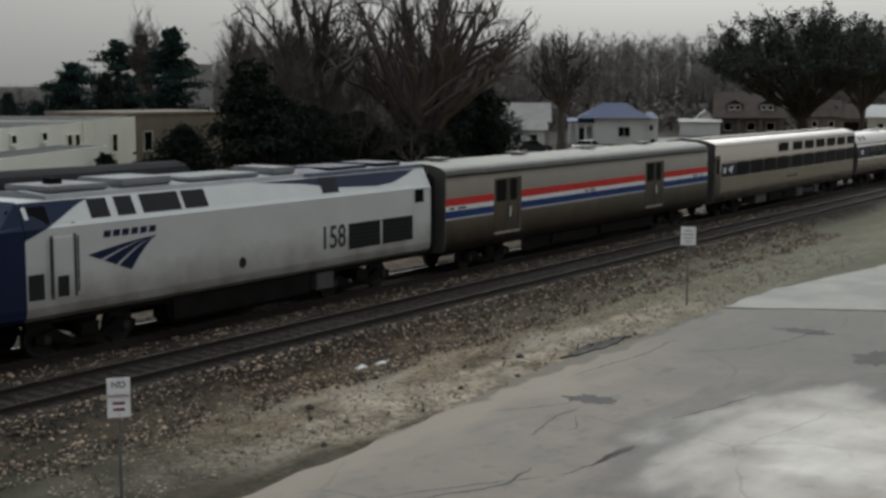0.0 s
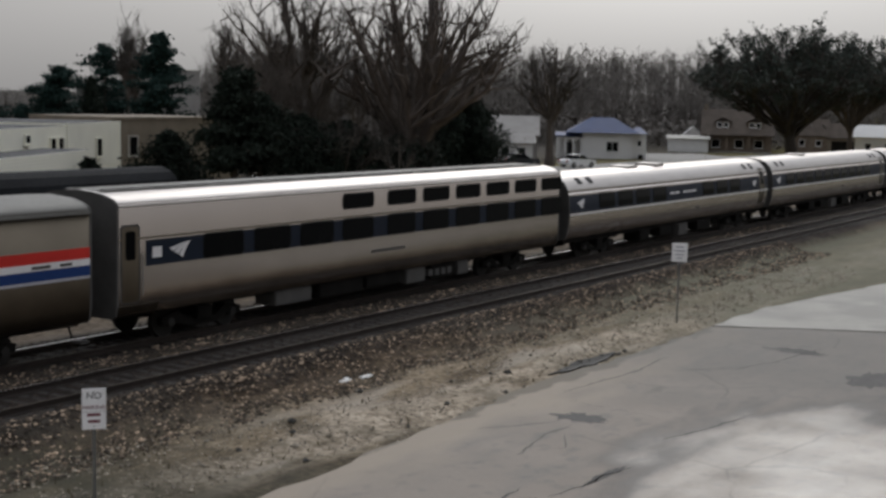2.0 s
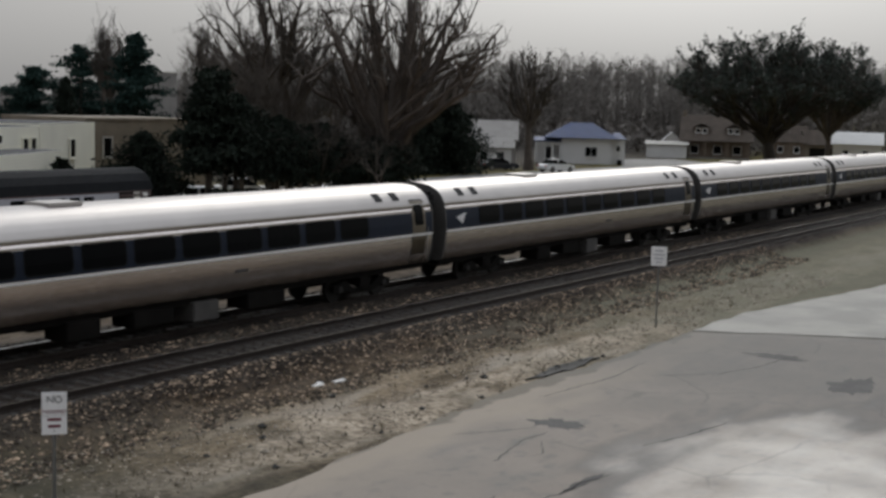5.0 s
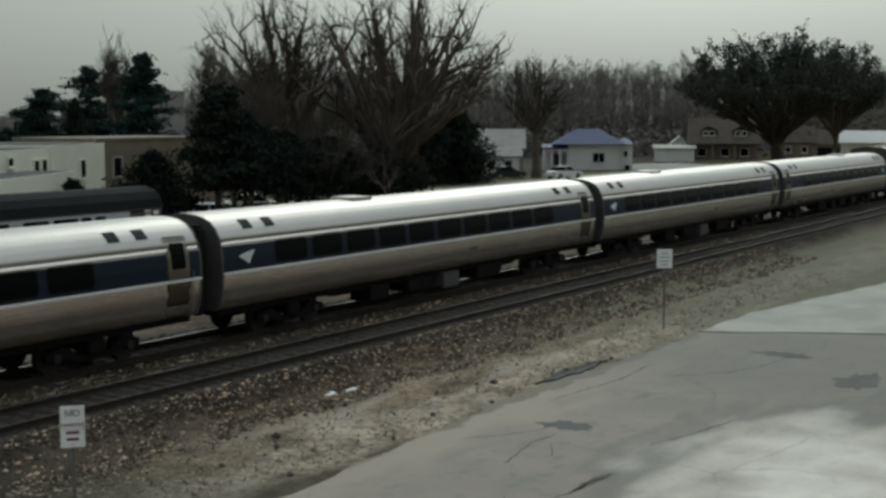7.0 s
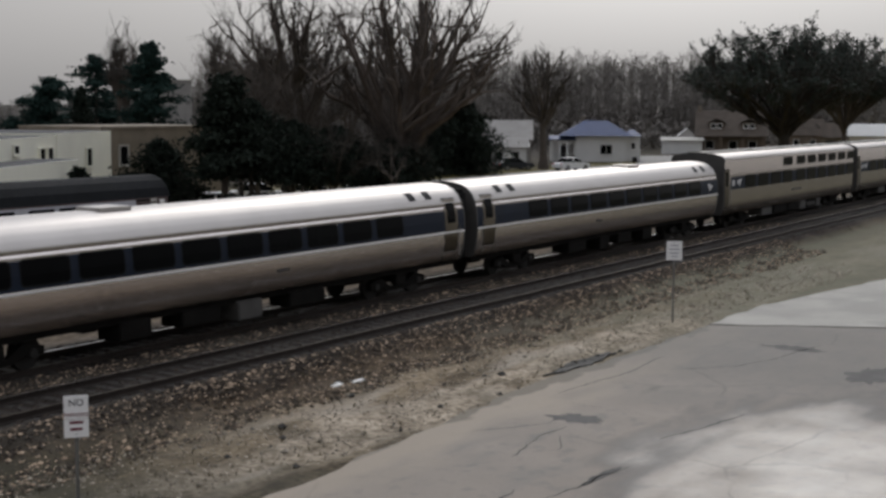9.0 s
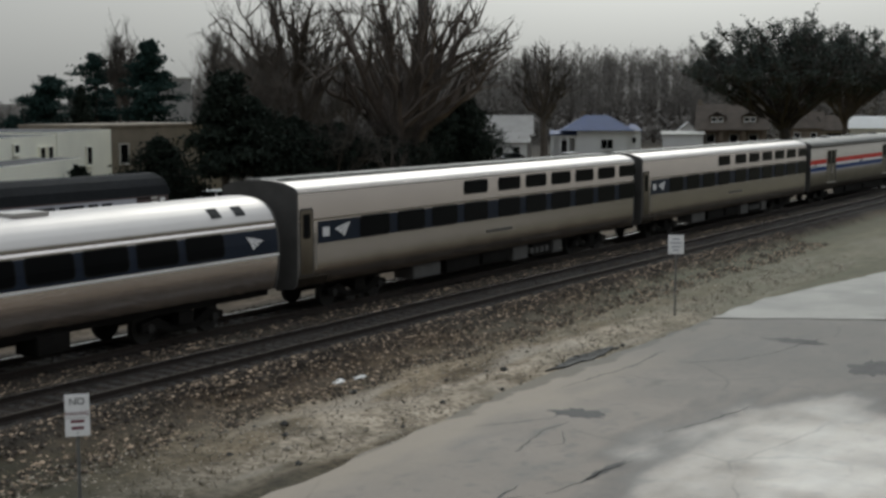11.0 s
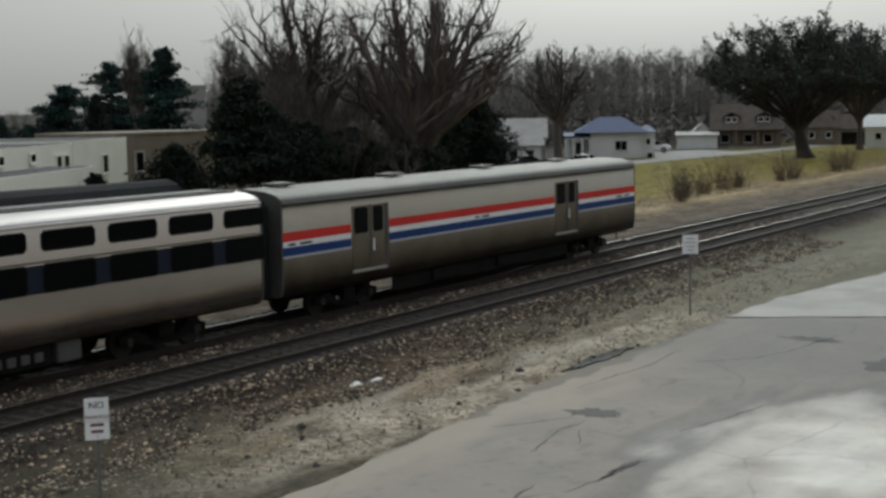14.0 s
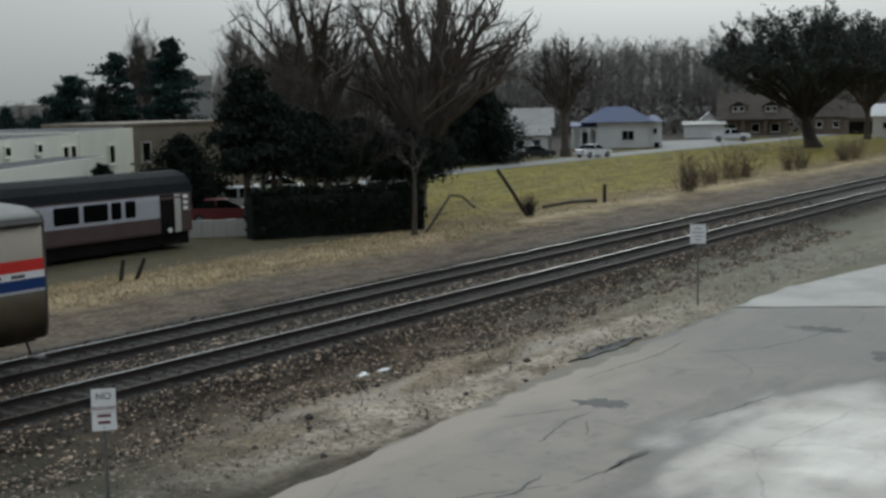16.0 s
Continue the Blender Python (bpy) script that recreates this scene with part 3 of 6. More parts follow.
def scatter_stones(name, n, region, size, material, label, seed, lift=0.0):
    """Loose stones: squashed, turned octahedra in one mesh. region gives (x, y) for two random numbers."""
    rng = np.random.default_rng(seed)
    base = np.array([(1, 0, 0), (0, 1, 0), (-1, 0, 0), (0, -1, 0), (0, 0, 1), (0, 0, -1)], float)
    tri = np.array([(0, 1, 4), (1, 2, 4), (2, 3, 4), (3, 0, 4), (1, 0, 5), (2, 1, 5), (3, 2, 5), (0, 3, 5)])
    x, y = region(rng.random(n), rng.random(n), rng)
    s = size * np.exp(rng.normal(0, 0.35, n))
    v = base[None] * (s[:, None, None] * rng.uniform(0.55, 1.2, (n, 6, 1))) * np.array([1, 1, 0.6])
    a = rng.uniform(0, 2 * np.pi, n)
    ca, sa = np.cos(a)[:, None], np.sin(a)[:, None]
    vx, vy = v[:, :, 0] * ca - v[:, :, 1] * sa, v[:, :, 0] * sa + v[:, :, 1] * ca
    z = height(x, y) + lift
    P = np.stack([vx + x[:, None], vy + y[:, None], v[:, :, 2] + z[:, None] + (s * 0.25)[:, None]], -1).reshape(-1, 3)
    F = (tri[None] + (np.arange(n) * 6)[:, None, None]).reshape(-1, 3)
    return tagged(raw(name, P.tolist(), F.tolist(), material), label, "gravel", kind="stuff")


scatter_stones("ballast", 15000, lambda u, v, g: (6 + 75 * u ** 1.4, 21.9 + 8.1 * v), 0.045, M_STONE_DARK, "brown and grey crushed-stone ballast round the tracks", 11)
scatter_stones("ballast_shoulder", 24000, lambda u, v, g: (8 + 60 * u ** 1.25, 22.9 - 3.0 * v ** 1.5), 0.04, M_STONE, "coarse rusty ballast with pale chips along the near track's shoulder", 12)
scatter_stones("ballast_spill", 7000, lambda u, v, g: (12 + 66 * u ** 1.25, 25.2 + 1.6 * v), 0.04, M_STONE, "pale-flecked ballast between the two tracks", 15)
scatter_stones("gravel", 6000, lambda u, v, g: (15 + 46 * u ** 1.15, 16.8 + 0.5 * np.sin(u * 19) + 3.6 * v), 0.03, M_PALE_STONE, "loose pale gravel strewn over the dirt verge", 13)
scatter_stones("clod", 26, lambda u, v, g: (20 + 16 * u, 16.9 + 3.0 * v ** 2), 0.08, M_CRACK, "scattered dark clods on the verge", 16)
scatter_stones("wet_rubble", 26, lambda u, v, g: (32.4 + 4.0 * u, 16.95 + 0.6 * v * (1 - u)), 0.085, M_CRACK, "dark damp clods at the edge of the asphalt", 14)
rg = random.Random(5)
ring = [(33.9 + 2.1 * math.cos(a / 16 * math.pi) * rg.uniform(0.6, 1.1), 17.05 + 0.32 * math.sin(a / 16 * math.pi) * rg.uniform(0.5, 1.2)) for a in range(32)]
tagged(part("damp_patch", prism(ring, -0.7, -0.602, "z"), M_CRACK), "dark damp soil at the edge of the asphalt", "patch", kind="structure")


def tufts(name, n, region, tall, wide, material, label, seed):
    """Clumps of grass: many thin bent blades in one mesh."""
    rng = np.random.default_rng(seed)
    x, y = region(rng.random(n), rng.random(n), rng)
    z = height(x, y)
    verts, faces = [], []
    for i in range(n):
        k = len(verts)
        a, h, w = rng.uniform(0, 2 * math.pi), tall * rng.uniform(0.5, 1.3), wide * rng.uniform(0.6, 1.4)
        lx, ly = rng.normal(0, h * 0.45, 2)
        dx, dy = math.cos(a) * w, math.sin(a) * w
        verts += [(x[i] - dx, y[i] - dy, z[i] - 0.02), (x[i] + dx, y[i] + dy, z[i] - 0.02), (x[i] + lx * 0.4 + dx * 0.6, y[i] + ly * 0.4 + dy * 0.6, z[i] + h * 0.6), (x[i] + lx * 0.4 - dx * 0.6, y[i] + ly * 0.4 - dy * 0.6, z[i] + h * 0.6), (x[i] + lx, y[i] + ly, z[i] + h)]
        faces += [(k, k + 1, k + 2, k + 3), (k + 3, k + 2, k + 4)]
    return tagged(raw(name, verts, faces, material), label, "grass", kind="stuff")


tufts("weeds", 900, lambda u, v, g: (8 + 55 * u ** 1.2, 17.0 + 5.2 * v), 0.10, 0.018, M_WEED, "thin dead weeds on the dirt verge", 21)
tufts("dry_grass", 9000, lambda u, v, g: (24 + 40 * u, 36.6 + 4.0 * v + g.normal(0, 0.7, len(u))), 0.11, 0.025, M_DRY, "dry straw-coloured grass beside the siding", 22)
tufts("field_grass", 16000, lambda u, v, g: (58 + 130 * u, 38.5 + 26 * v), 0.07, 0.04, M_FIELD, "short yellowed winter turf in the field", 23)


def rail_bar(y0):
    """A flat-bottomed rail: foot, web, head."""
    half = [(0.07, -0.172), (0.07, -0.160), (0.012, -0.14), (0.010, -0.045), (0.036, -0.035), (0.036, -0.006)]
    ring = [(y0 + a, b) for a, b in half] + [(y0 - a, b) for a, b in reversed(half)]
    return ring


def build_track(y0, label, name):
    tr = thing(name, pose(0, y0, 0), label, "railway track", "main line tracks", "structure")
    for side in (-1, 1):
        ob = part("rail", prism(rail_bar(side * 0.753), -120, 620), M_RAIL, tr)
        if side > 0:
            part("rail_head", box(-120, 620, 0.753 - 0.030, 0.753 + 0.030, -0.006, 0.0), M_RAIL_TOP, ob, "polished running surface")
        else:
            part("rail_head", box(-120, 620, -0.753 - 0.026, -0.753 + 0.026, -0.006, 0.0), M_RAIL_DULL, ob, "dull brown running surface")
    tie = box(-0.11, 0.11, -1.3, 1.3, -0.36, -0.175)
    first = part("sleeper", tie, M_TIE, tr)
    first.location = (6.0, 0, 0)
    rg = random.Random(int(y0))
    for i in range(1, 150):
        o = first.copy()
        scene.collection.objects.link(o)
        o.location = (6.0 + i * 0.53 + rg.uniform(-0.03, 0.03), rg.uniform(-0.05, 0.05), 0)
        o.rotation_euler = (0, 0, rg.uniform(-0.02, 0.02))
    far = bmesh.new()
    for i in range(150, 420):
        box(6.0 + i * 0.53 - 0.11, 6.0 + i * 0.53 + 0.11, -1.3, 1.3, -0.36, -0.175, 0, far)
    tagged(part("distant_sleepers", far, M_TIE, tr), kind="stuff")


build_track(FAR, "railway track with polished rails on dark sleepers", "track_far")
build_track(NEAR, "empty railway track on rusty brown ballast", "track_near")
sd = thing("siding", pose(0, 48, -0.45), "rusty siding under the parked old coach", "railway track", "", "structure")
for side in (-1, 1):
    part("rail", prism(rail_bar(side * 0.753), 0, 52), M_RAIL, sd)

# ---- the train ----


def lerp_profile(prof, z):
    """Half width of a body at the height z."""
    for (y0, z0), (y1, z1) in zip(prof, prof[1:]):
        if z0 <= z <= z1 and z1 > z0:
            return y0 + (y1 - y0) * (z - z0) / (z1 - z0)
    return prof[0][0] if z < prof[0][1] else prof[-1][0]


def hull(prof, x0, x1):
    """A body of constant section, from a half outline given upward."""
    ring = [(y, z) for y, z in prof] + [(-y, z) for y, z in reversed(prof) if y > 0]
    bm = prism(ring, x0, x1)
    for e in bm.edges:                                   # soft along the bend, crisp at the ends and at folds
        turn = e.calc_face_angle(3.0)
        e.smooth = turn < 0.62 and abs(e.verts[0].co.x - e.verts[1].co.x) > 0.01
    return bm


def panel(prof, x0, x1, z0, z1, off, side=-1, depth=0.03, round_ends=0.0, n=5):
    """A sheet that follows the body's side, off metres proud, with its rim turned in."""
    bm = bmesh.new()
    cols = [(x0, round_ends), (x0 + round_ends, 0), (x1 - round_ends, 0), (x1, round_ends)] if round_ends else [(x0, 0), (x1, 0)]
    grid = []
    for x, cut in cols:
        col = []
        for i in range(n + 1):
            z = z0 + cut + (z1 - z0 - 2 * cut) * i / n
            col.append(bm.verts.new((x, side * (lerp_profile(prof, z) + off), z)))
        grid.append(col)
    for a, b in zip(grid, grid[1:]):
        for i in range(n):
            bm.faces.new((a[i], b[i], b[i + 1], a[i + 1]))
    edges = [e for e in bm.edges if e.is_boundary]
    made = bmesh.ops.extrude_edge_only(bm, edges=edges)["geom"]
    bmesh.ops.translate(bm, vec=(0, -side * depth, 0), verts=[v for v in made if isinstance(v, bmesh.types.BMVert)])
    return bm


def poly_panel(prof, pts, off, side=-1, depth=0.02):
    """A flat-sided patch of any outline (x, z) that follows the body's side."""
    bm = bmesh.new()
    vs = [bm.verts.new((x, side * (lerp_profile(prof, z) + off), z)) for x, z in pts]
    f = bm.faces.new(vs)
    back = bmesh.ops.extrude_edge_only(bm, edges=list(f.edges))["geom"]
    bmesh.ops.translate(bm, vec=(0, -side * depth, 0), verts=[v for v in back if isinstance(v, bmesh.types.BMVert)])
    bmesh.ops.triangulate(bm, faces=[f])
    return bm


def bogie(car, x, base=2.6, radius=0.46, axles=2):
    """A truck: side frames, bolster, springs, with its wheels under it."""
    bm = bmesh.new()
    half = base / 2
    for s in (-1, 1):
        prism([(x - half - 0.35, 0.62), (x - half + 0.3, 0.75), (x - 0.5, 0.42), (x + 0.5, 0.42), (x + half - 0.3, 0.75), (x + half + 0.35, 0.62), (x + half + 0.35, 0.4), (x + half - 0.25, 0.42), (x + 0.55, 0.25), (x - 0.55, 0.25), (x - half + 0.25, 0.42), (x - half - 0.35, 0.4)], s * 1.02 - 0.09, s * 1.02 + 0.09, "y", bm)
        box(x - 0.3, x + 0.3, s * 1.1 - 0.12, s * 1.1 + 0.12, 0.45, 0.8, 0, bm)
    box(x - 0.25, x + 0.25, -1.1, 1.1, 0.5, 0.85, 0, bm)
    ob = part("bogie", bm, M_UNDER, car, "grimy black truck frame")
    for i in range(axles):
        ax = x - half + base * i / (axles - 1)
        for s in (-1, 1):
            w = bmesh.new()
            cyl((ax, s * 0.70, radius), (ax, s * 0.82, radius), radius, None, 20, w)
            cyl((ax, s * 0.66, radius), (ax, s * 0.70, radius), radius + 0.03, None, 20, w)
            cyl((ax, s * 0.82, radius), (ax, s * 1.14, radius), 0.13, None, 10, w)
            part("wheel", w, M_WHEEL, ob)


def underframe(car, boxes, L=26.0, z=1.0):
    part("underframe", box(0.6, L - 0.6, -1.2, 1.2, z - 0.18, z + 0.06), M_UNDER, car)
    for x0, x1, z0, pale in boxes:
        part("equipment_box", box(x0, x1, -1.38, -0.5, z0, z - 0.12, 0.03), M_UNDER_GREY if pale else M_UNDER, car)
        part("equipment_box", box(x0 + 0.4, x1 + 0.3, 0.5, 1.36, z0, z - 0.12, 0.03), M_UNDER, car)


def diaphragm(car, x, half=1.2, z0=0.9, z1=3.6):
    bm = box(x - 0.24, x + 0.24, -half, half, z0, z1, 0.12)
    part("gangway_bellows", bm, M_RUBBER, car, "black rubber gangway bellows")
    bm = box(x - 0.5, x + 0.5, -0.15, 0.15, 0.72, 0.95)
    part("coupler", bm, M_UNDER, car)


def swoosh(prof, x0, z0, w, h, lean=1, off=0.012, side=-1):
    """The arrow of three curved bars as outlines."""
    out = []
    for k in range(3):
        a, b = k / 3.0, k / 3.0 + 0.27
        top, low = [], []
        for i in range(7):
            t = i / 6
            sx = x0 + w * (1 - (1 - t) * (0.35 + 0.65 * (1 - a)) * 1.0)
            sx2 = x0 + w * (1 - (1 - t) * (0.35 + 0.65 * (1 - b)) * 1.0)
            zz = z0 + h * (1 - (1 - t) ** 1.4 * (0.35 + 0.65 * a))
            zz2 = z0 + h * (1 - (1 - t) ** 1.4 * (0.35 + 0.65 * b))
            top.append((sx, zz))
            low.append((sx2, zz2))
        out.append(top + low[::-1][1:])
    return [poly_panel(prof, p, off, side) for p in out]


COACH = [(1.22, 0.98), (1.38, 1.06), (1.48, 1.35), (1.545, 1.75), (1.565, 2.15), (1.55, 2.55), (1.50, 2.9), (1.42, 3.18), (1.27, 3.45), (1.04, 3.66), (0.74, 3.79), (0.4, 3.85), (0.0, 3.87)]
SLEEPER = [(1.30, 0.85), (1.46, 0.95), (1.53, 1.2), (1.545, 1.6), (1.545, 3.95), (1.50, 4.03), (1.36, 4.12), (1.0, 4.22), (0.5, 4.28), (0.0, 4.30)]
BAGGAGE = [(1.34, 0.90), (1.48, 1.0), (1.54, 1.3), (1.545, 1.7), (1.545, 3.86), (1.48, 3.98), (1.30, 4.08), (0.9, 4.18), (0.0, 4.24)]


def split_roof(prof, z):
    """The half outline below z, and the part above it a little proud, for the roof sheet."""
    low = [p for p in prof if p[1] <= z]
    y = lerp_profile(prof, z)
    return low + [(y, z)], [(y, z)] + [p for p in prof if p[1] > z]


def car_shell(car, prof, zroof, skin, roof_skin, x0=0.45, x1=25.55):
    low, up = split_roof(prof, zroof)
    part("body", hull(low + [(0.0, zroof)], x0, x1), skin, car, "fluted stainless steel body" if skin is M_STEEL else "stainless steel body", smooth=True)
    part("roof", hull(up, x0, x1), roof_skin, car, smooth=True)


def door(car, prof, x0, x1, z0, z1, side=-1, pane=None, skin=None):
    d = part("door", panel(prof, x0, x1, z0, z1, 0.018, side, 0.05, 0.06), skin or M_STEEL_FLAT, car)
    part("door_frame", panel(prof, x0 - 0.06, x1 + 0.06, z0 - 0.03, z1 + 0.06, 0.008, side, 0.05, 0.08), M_UNDER_GREY, d)
    if pane:
        part("pane", panel(prof, x0 + pane[0], x1 - pane[0], pane[1], z1 - 0.12, 0.026, side, 0.02, 0.05), M_GLASS, d)
    part("handrail", cyl((x1 + 0.12, side * (lerp_profile(prof, 1.6) + 0.05), z0 + 0.15), (x1 + 0.12, side * (lerp_profile(prof, 2.4) + 0.05), z0 + 1.3), 0.018, None, 6), M_POST, d)
    return d


def window(car, prof, x0, x1, z0, z1, side=-1):
    w = part("window", panel(prof, x0, x1, z0, z1, 0.020, side, 0.03, 0.08), M_GLASS, car)
    part("window_frame", panel(prof, x0 - 0.05, x1 + 0.05, z0 - 0.05, z1 + 0.05, 0.013, side, 0.03, 0.10), M_RUBBER, w)


def hatch(car, prof, x, side=-1):
    z = 3.52
    b = panel(prof, x - 0.22, x + 0.22, z - 0.14, z + 0.13, 0.012, side, 0.03)
    part("roof_vent", b, M_GRILLE, car, "small dark square roof vent")


def make_coach(cafe=False):
    """A tube-sided day coach with a dark window band."""
    car = thing("passenger_coach", pose(0, FAR, 0), "stainless steel coach with dark blue window band moving on rails", "train car", "cars of the passenger train")
    car_shell(car, COACH, 3.12, M_STEEL, M_ROOF)
    for side in (-1, 1):
        part("window_band", panel(COACH, 0.5, 25.5, 2.16, 2.92, 0.006, side, 0.02, 0, 6), M_BAND, car, "dark blue band along the windows")
        part("white_line", panel(COACH, 0.5, 25.5, 2.08, 2.14, 0.055, side, 0.07), M_TRIM, car, "thin white moulding under the band")
        part("gutter", panel(COACH, 0.5, 25.5, 3.10, 3.15, 0.02, side, 0.03), M_STEEL_FLAT, car)
        part("gutter", panel(COACH, 0.5, 25.5, 2.94, 2.98, 0.02, side, 0.03), M_STEEL_FLAT, car)
        spots = [3.4 + 1.95 * i for i in range(4)] + [15.6 + 1.95 * i for i in range(3)] if cafe else [2.95 + 1.883 * i for i in range(10)]
        for x in spots:
            window(car, COACH, x, x + 1.52, 2.28, 2.90, side)
        for x in (1.9, 2.95, 22.4, 23.45):
            hatch(car, COACH, x, side)
        door(car, COACH, 24.2, 25.05, 1.05, 3.32, side, (0.14, 2.45))
        for s in swoosh(COACH, 1.2, 2.32, 0.75, 0.42, off=0.016, side=side):
            part("emblem", s, M_WHITE, car, "white swoosh emblem")
        if cafe:
            for s in swoosh(COACH, 23.0, 2.32, 0.7, 0.42, off=0.016, side=side):
                part("emblem", s, M_WHITE, car, "white swoosh emblem")
            for i, x in enumerate((11.3, 11.9, 12.9, 13.5, 14.1)):
                part("lettering_bar", panel(COACH, x, x + 0.5, 2.5, 2.6, 0.014, side, 0.01), M_WHITE, car)
        part("number_bar", panel(COACH, 14.6, 15.2, 1.62, 1.72, 0.01, side, 0.01), M_UNDER_GREY, car)
    if cafe:
        part("roof_hatch", box(11.6, 12.5, -0.6, 0.6, 3.8, 3.98, 0.03), M_ROOF, car)
    part("marker_box", box(8.4, 9.6, -0.5, 0.5, 3.84, 3.95, 0.03), M_ROOF, car)
    underframe(car, [(8.2, 9.4, 0.35, False), (10.6, 12.2, 0.42, False), (13.0, 14.1, 0.3, True), (15.4, 17.2, 0.4, False)])
    for x in (0.47, 25.53):
        part("end_ring", hull([(y + 0.01, z) for y, z in COACH[:-1]] + [(0, 3.88)], x - 0.04, x + 0.04), M_UNDER_GREY, car)
    diaphragm(car, 25.98)
    for x in (4.2, 21.8):
        bogie(car, x)
    return car


def make_sleeper():
    """A tall flat-sided car with two rows of windows over part of its length."""
    car = thing("sleeping_car", pose(0, FAR, 0), "tall stainless steel sleeping car with two window rows", "train car", "cars of the passenger train")
    car_shell(car, SLEEPER, 3.98, M_STEEL_SMOOTH, M_ROOF)
    part("roof_walk", box(0.7, 25.3, -0.75, 0.75, 4.23, 4.31, 0.02), M_BAG_ROOF, car, "dull dark strip along the roof")
    for side in (-1, 1):
        part("window_band", panel(SLEEPER, 1.5, 25.5, 2.24, 2.95, 0.006, side, 0.02), M_BAND, car, "dark blue band along the lower windows")
        part("gutter", panel(SLEEPER, 0.5, 25.5, 3.0, 3.05, 0.02, side, 0.03), M_STEEL_FLAT, car)
        part("gutter", panel(SLEEPER, 0.5, 25.5, 3.9, 3.97, 0.035, side, 0.05), M_ROOF, car)
        for x in [3.8 + 2.2 * i for i in range(4)] + [12.95 + 2.2 * i for i in range(6)]:
            window(car, SLEEPER, x, x + 1.66, 2.28, 2.93, side)
        for x in [10.4] + [12.95 + 2.2 * i for i in range(6)]:
            window(car, SLEEPER, x, x + 1.66, 3.33, 3.76, side)
        door(car, SLEEPER, 0.62, 1.22, 1.30, 3.36, side, (0.12, 2.45))
        part("number_plate", panel(SLEEPER, 1.75, 2.1, 2.45, 2.75, 0.012, side, 0.01), M_WHITE, car)
        for s in swoosh(SLEEPER, 2.4, 2.36, 0.85, 0.46, off=0.014, side=side):
            part("emblem", s, M_WHITE, car, "white swoosh emblem")
        part("lettering_bar", panel(SLEEPER, 12.0, 14.0, 1.7, 1.8, 0.01, side, 0.01), M_UNDER_GREY, car)
        part("vestibule_skirt", panel(SLEEPER, 0.5, 2.0, 0.86, 1.2, 0.01, side, 0.04), M_STEEL_FLAT, car)
    for y in (-0.55, 0.55):
        part("roof_rail", box(0.8, 25.2, y - 0.05, y + 0.05, 4.24, 4.33, 0.02), M_UNDER, car, "dark conduit along the roof")
    underframe(car, [(7.2, 9.0, 0.42, True), (9.4, 11.8, 0.4, False), (12.0, 14.0, 0.45, False), (14.4, 15.6, 0.35, True), (16.0, 17.6, 0.36, False), (17.8, 18.6, 0.36, True)])
    for i in range(4):
        part("vent_box", box(15.8 + i * 0.42, 16.08 + i * 0.42, -1.41, -1.2, 0.5, 0.74, 0.02), M_UNDER_GREY, car)
    diaphragm(car, 25.98, 1.25, 0.9, 3.9)
    for x in (0.47, 25.53):
        part("end_ring", hull([(y + 0.01, z) for y, z in SLEEPER[:-1]] + [(0, 4.31)], x - 0.04, x + 0.04), M_UNDER_GREY, car)
    for x in (4.2, 21.8):
        bogie(car, x)
    return car


